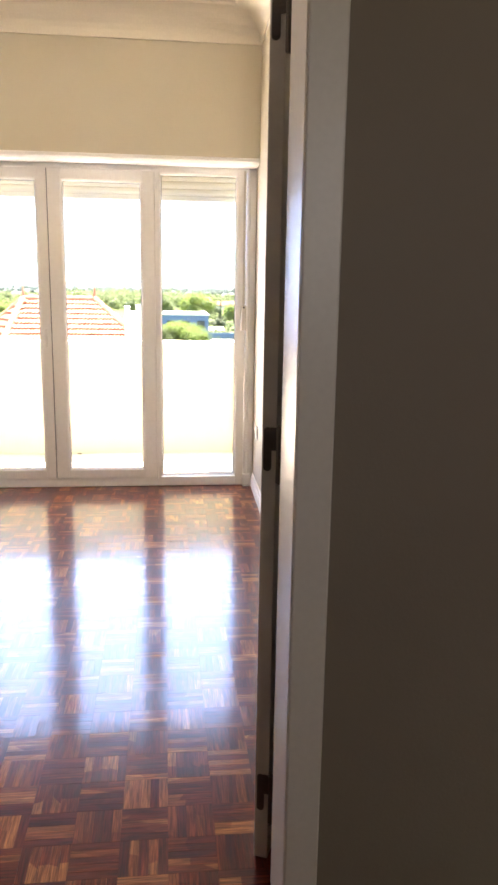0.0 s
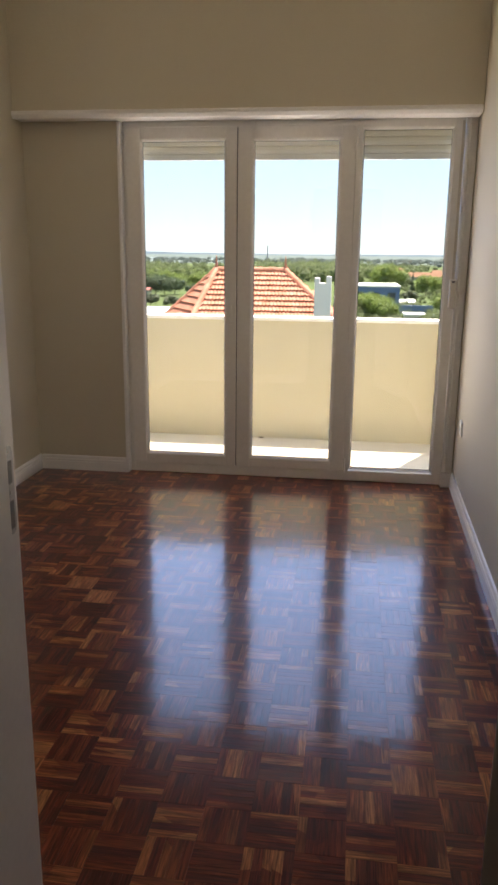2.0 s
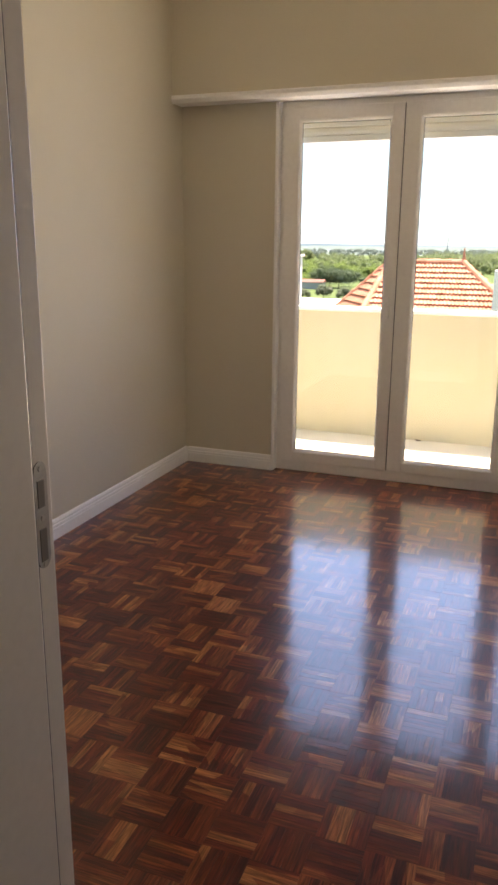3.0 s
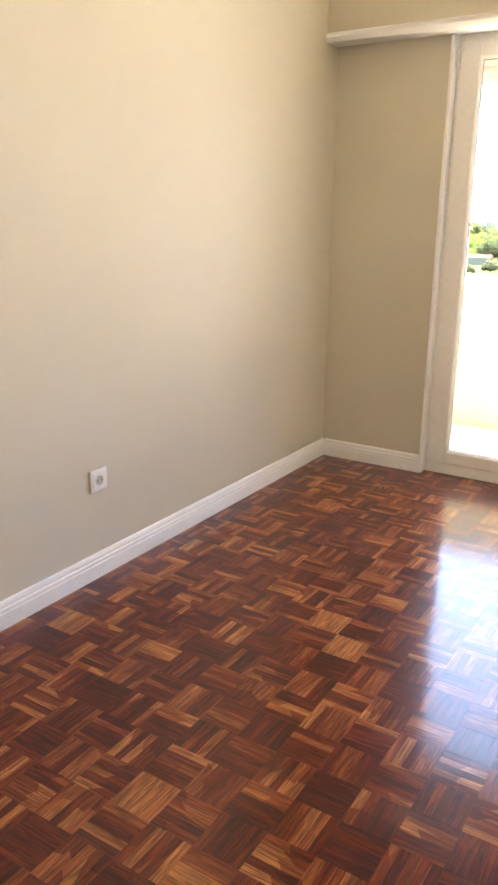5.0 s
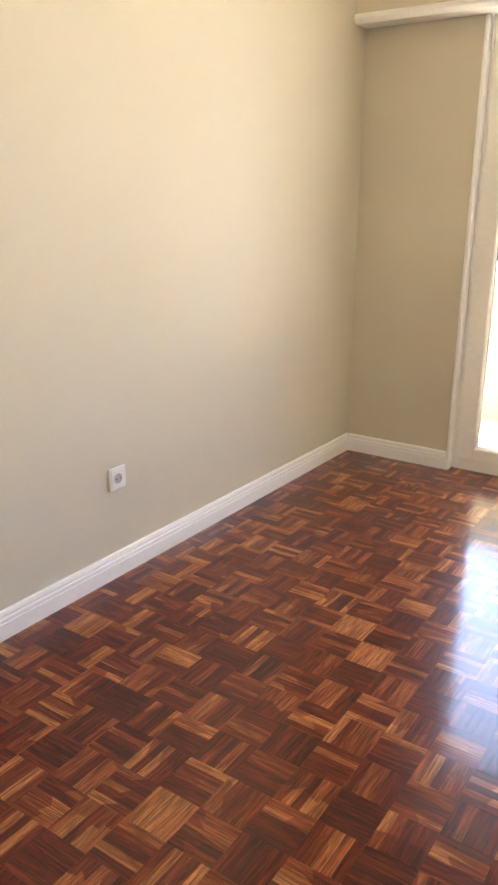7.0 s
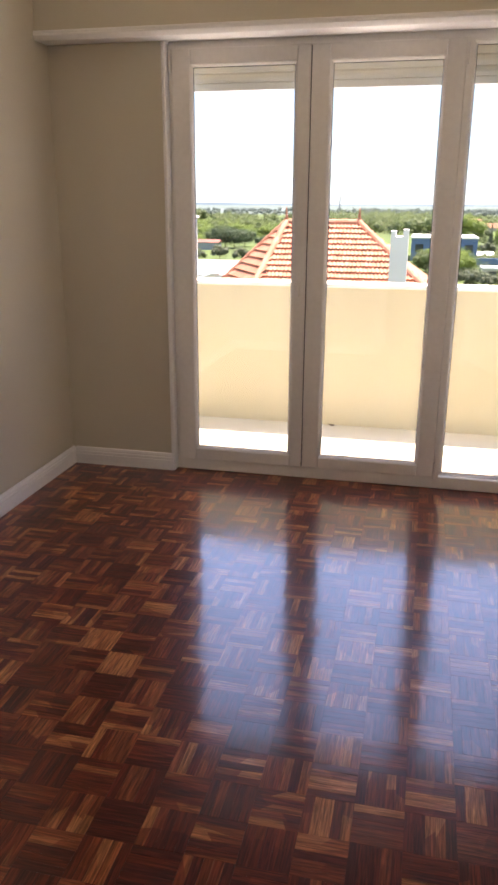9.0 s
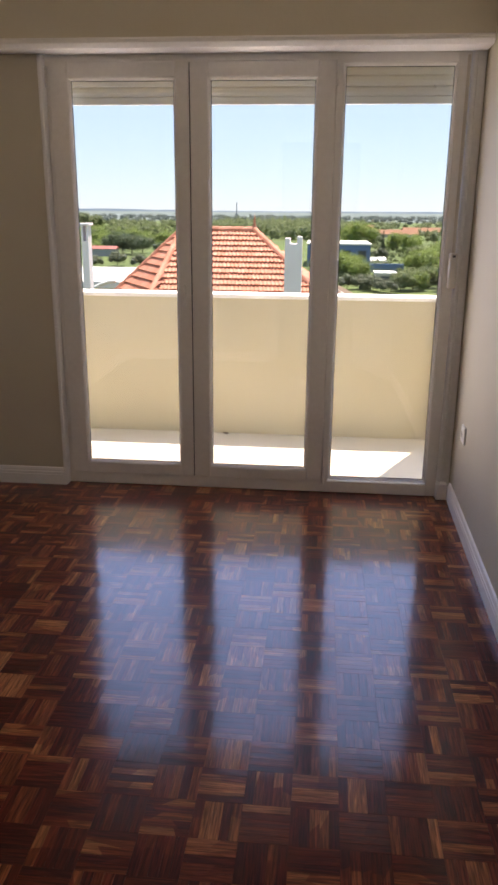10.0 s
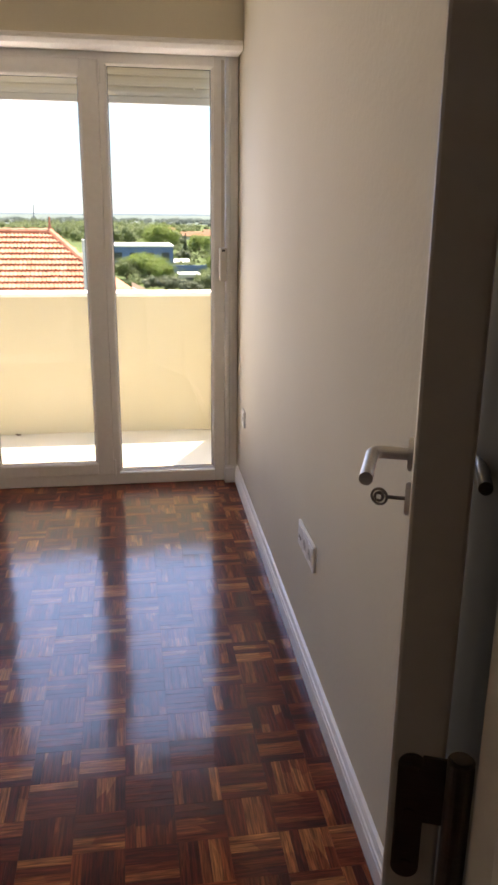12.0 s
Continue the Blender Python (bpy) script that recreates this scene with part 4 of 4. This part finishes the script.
def ridge_caps(a, b, name="ridge_tile"):
    d = b - a
    n = max(1, int(d.length / 0.36))
    q = d.to_track_quat("Z", "Y").to_matrix().to_4x4()
    for i in range(n):
        c = cylinder(0.10, -0.02, d.length / n + 0.03, 10, 0.125)
        ob = part(name, c, TILE, roof)
        ob.matrix_basis = Matrix.Translation(a + d * (i / n) + Vector((0, 0, 0.055))) @ q


part("drain_pipe", tube([(-8.9, 21.0, -1.45), (-8.35, 21.0, -1.16), (-7.95, 21.0, -0.95), (-7.65, 21.0, -0.84), (-7.42, 21.0, -0.83)], 0.06, 10), WHITE_ROOF, house, "white bent pipe", True)
ridge_caps(RIDGE_L, RIDGE_R)
ridge_caps(EAVE_FL, RIDGE_L)
ridge_caps(EAVE_FR, RIDGE_R)
ridge_caps(EAVE_W, RIDGE_L)
for p in (RIDGE_L, RIDGE_R):
    f = cylinder(0.09, 0, 0.16, 12, 0.06)
    join(f, cylinder(0.055, 0.14, 0.50, 12, 0.012))
    part("finial", f, TILE, roof).matrix_basis = Matrix.Translation(p + Vector((0, 0, 0.05)))


def chimney(name, x, y, w, d, z0, z1, label, slot=0.36, capped=True):
    ob = thing(name, (x, y, z0), label, "chimney")
    h = z1 - z0
    bm = bmesh.new()
    box(-w / 2, w / 2, -d / 2, d / 2, 0, h - slot - 0.06, 0.01, bm=bm)
    part("shaft", bm, CHIMNEY, ob)
    for sx in (-1, 1):
        part("pier", box(sx * w / 2 - (w * 0.3 if sx > 0 else 0), sx * w / 2 + (w * 0.3 if sx < 0 else 0), -d / 2, d / 2, h - slot - 0.061, h - 0.06 + (0.02 * sx if not capped else 0), 0.008), CHIMNEY, ob)
    if capped:
        part("cap", box(-w / 2 - 0.04, w / 2 + 0.04, -d / 2 - 0.05, d / 2 + 0.05, h - 0.0605, h, 0.01), CHIMNEY, ob)
    return ob


chimney("chimney", -1.52, 18.2, 0.48, 0.45, -3.0, 0.78, "pale grey rendered chimney with a notched open top", 0.17, False)
chimney("chimney", -6.47, 15.0, 0.17, 0.30, -5.0, 1.10, "slim white chimney with a slotted top")

# flat roofs and sheds lower down
def flat_building(name, x0, x1, y0, y1, z_top, wall_mat, roof_mat, label, windows=0):
    ob = thing(name, ((x0 + x1) / 2, (y0 + y1) / 2, GZ), label, "building")
    w, d, h = x1 - x0, y1 - y0, z_top - GZ
    part("wall", box(-w / 2, w / 2, -d / 2, d / 2, 0, h - 0.3), wall_mat, ob)
    part("roof", box(-w / 2 - 0.2, w / 2 + 0.2, -d / 2 - 0.2, d / 2 + 0.2, h - 0.2995, h, 0.04), roof_mat, ob)
    for i in range(windows):
        cx = -w / 2 + w * (i + 0.5) / windows
        part("window", box(cx - w * 0.25 / windows, cx + w * 0.25 / windows, -d / 2 - 0.05, -d / 2 + 0.02, h * 0.35, h * 0.7), DARK_PANE, ob)
    return ob


flat_building("low_building", -19.5, -9.2, 29.0, 37.0, -1.55, GREY_WALL, WHITE_ROOF, "low grey building with a white flat roof", 3)
flat_building("workshop", bearing(-0.022, 150), bearing(0.0575, 150), 150, 166, -4.6, BLUE_WALL, WHITE_ROOF, "long blue workshop with a white roof", 4)
flat_building("shed", bearing(0.066, 112), bearing(0.091, 112), 112, 116, -7.2, HOUSE_WALL, WHITE_ROOF, "small white shed with a pale roof", 1)
yard = thing("yard_wall", (bearing(0.0757, 137), 137, GZ), "low blue yard wall", "wall")
part("wall_panel", box(-3.6, 3.6, -0.2, 0.2, 0, 1.5), BLUE_WALL, yard)
for nm, ta, tb, dd, zt in (("far_house", 0.055, 0.115, 330, -5.9), ("far_house", 0.098, 0.150, 360, -5.5), ("far_house", 0.03, 0.06, 420, -5.7), ("far_house", -0.365, -0.33, 480, -5.0)):
    x0, x1 = bearing(ta, dd), bearing(tb, dd)
    h = thing(nm, ((x0 + x1) / 2, dd, GZ), "long low house with terracotta roofs, far off", "house")
    w = x1 - x0
    part("wall", box(-w / 2, w / 2, 0, 9, 0, zt - GZ - 1.8), HOUSE_WALL, h)
    rf = extrude_profile([(-0.6, zt - GZ - 1.8), (4.5, zt - GZ), (9.6, zt - GZ - 1.8)], w + 1.0, "x")
    rf.transform(pose(-w / 2 - 0.5, 0, 0))
    part("roof", rf, FAR_TILE, h)
# near gable of white boards under the parapet line
gable = thing("lean_to_roof", (1.48, 24.0, -1.80), "brown lean-to roof with a white verge board", "roof")
gb = extrude_profile([(-1.9, 0.62), (1.6, -1.2), (1.6, -1.3), (-1.9, 0.52)], 3.0, "y")
part("roof_sheet", gb, BARK, gable)
gb = extrude_profile([(-1.92, 0.70), (1.6, -1.12), (1.6, -1.21), (-1.92, 0.61)], 0.12, "y")
gb.transform(pose(0, -0.13, 0))
part("verge_board", gb, WHITE_ROOF, gable)
part("post", box(-1.7, -1.5, 0.2, 2.8, -7.1, 0.3), GREY_WALL, gable)


def parked_car(x, y, mat, label, turn=0.0):
    ob = thing("parked_car", (x, y, GZ), label, "car", turn=turn)
    prof = [(-2.1, 0.35), (-2.1, 0.78), (-1.5, 0.88), (-0.9, 1.38), (0.7, 1.42), (1.35, 0.95), (2.0, 0.85), (2.1, 0.5), (2.05, 0.3)]
    body = extrude_profile(prof, 1.7, "y")
    bmesh.ops.bevel(body, geom=body.edges[:], offset=0.06, segments=1, affect="EDGES")
    part("body", body, mat, ob)
    part("side_glass", box(-0.95, 0.85, -0.012, 0.02, 0.92, 1.30, 0.004), CAR_GLASS, ob)
    for cx in (-1.35, 1.3):
        for cy in (0.0, 1.7):
            wh = cylinder(0.32, -0.1, 0.1, 18)
            wh.transform(pose(cx, cy, 0.32, 90, 0, 0))
            part("wheel", wh, TYRE, ob)
    return ob


parked_car(bearing(0.0675, 158), 158, CAR_PAINT, "pale car parked beside the blue yard wall", 78)
parked_car(bearing(0.0765, 160), 160, CAR_PAINT, "pale car parked beside the blue yard wall", 98)
van = thing("red_shed", (bearing(-0.29, 172), 172, GZ), "low red shed among the bushes", "shed")
part("wall", box(-3.2, 3.2, 0, 3, 0, 1.7), GREY_WALL, van)
rf = extrude_profile([(-0.3, 1.7), (1.5, 2.3), (3.3, 1.7)], 6.8, "x")
rf.transform(pose(-3.4, 0, 0))
part("roof", rf, RED_PAINT, van)
mast = thing("mast", (bearing(-0.1127, 900), 900, GZ), "thin dark mast far off", "mast")
part("pole", cylinder(0.8, 0, 19, 8, 0.5), GREY_WALL, mast)

# ---- parquet: strips of 24 mm in squares of five, turned square by square ----
floor = structure("floor", box(LEFT - 0.1, 0.2, HALL_Y - 0.6, 0.082, -0.2, -0.006), SUBFLOOR, "glossy varnished red-brown mosaic parquet floor", "floor")
structure("floor_hall", box(HALL_L - 0.2, HALL_R + 0.2, HALL_END, HALL_Y - 0.6, -0.2, 0.0), PARQUET, "dark varnished parquet of the hall", "floor")
# squares laid with pale or dark wood throughout
PALES = [(0, -1), (1, 6), (-6, 3), (0, 7), (-4, 15)]
DARKS = [(3, 1), (-3, 1), (-6, 2)]
SL, SW, GAP = 0.1200, 0.0240, 0.00016
sv = []
for zz, inset in ((-0.008, 0.0), (-0.00015, 0.0), (0.0, 0.0002)):
    hx, hy = SL / 2 - GAP / 2 - inset, SW / 2 - GAP / 2 - inset
    sv += [(-hx, -hy, zz), (hx, -hy, zz), (hx, hy, zz), (-hx, hy, zz)]
sf = [(8, 9, 10, 11)]
for r in (0, 4):
    sf += [(r + k, r + (k + 1) % 4, r + 4 + (k + 1) % 4, r + 4 + k) for k in range(4)]
strip_data = bpy.data.meshes.new("strip")
strip_data.from_pydata(sv, [], sf)
strip_data.materials.append(PARQUET)
special = {}
for mat, squares in ((PALE_PARQUET, PALES), (DARK_PARQUET, DARKS)):
    data = strip_data.copy()
    data.materials[0] = mat
    special.update({square: data for square in squares})
rng = random.Random(77)
verts, faces = [], []
ix0, ix1 = math.floor((LEFT - X0) / BLOCK), math.ceil((0.06 - X0) / BLOCK)
iy0, iy1 = math.floor((HALL_Y - 0.5 - Y0) / BLOCK), math.ceil((0.09 - Y0) / BLOCK)
for ix in range(ix0, ix1):
    for iy in range(iy0, iy1):
        cx, cy = X0 + (ix + 0.5) * BLOCK, Y0 + (iy + 0.5) * BLOCK
        if cy > 0.03 or cx < LEFT - 0.05:
            continue
        along_x = (ix + iy) % 2 == 0
        bt, bs = rng.gauss(0, 0.002), rng.gauss(0, 0.002)
        for k in range(5):
            off = (k - 2) * SW
            tilt = Euler((bt + rng.gauss(0, 0.0016), bs + rng.gauss(0, 0.0016), 0 if along_x else math.pi / 2)).to_matrix().to_4x4()
            m = Matrix.Translation((cx + (0 if along_x else off), cy + (off if along_x else 0), rng.uniform(-0.00006, 0))) @ tilt
            if (ix, iy) in special:
                ob = new("strip", special[ix, iy])
                ob.parent = floor
                ob.matrix_basis = m
            elif -2.05 < cx < -0.97 and -2.70 < cy < -2.10:
                ob = new("strip", strip_data)
                ob.parent = floor
                ob.matrix_basis = m
            else:
                n = len(verts)
                verts += [tuple(m @ Vector(p)) for p in sv]
                faces += [tuple(i + n for i in f) for f in sf]
me = bpy.data.meshes.new("strip_field")
me.from_pydata(verts, [], faces)
me.materials.append(PARQUET)
field = new("strip_field", me)
field.parent = floor
tagged(field, kind="stuff")
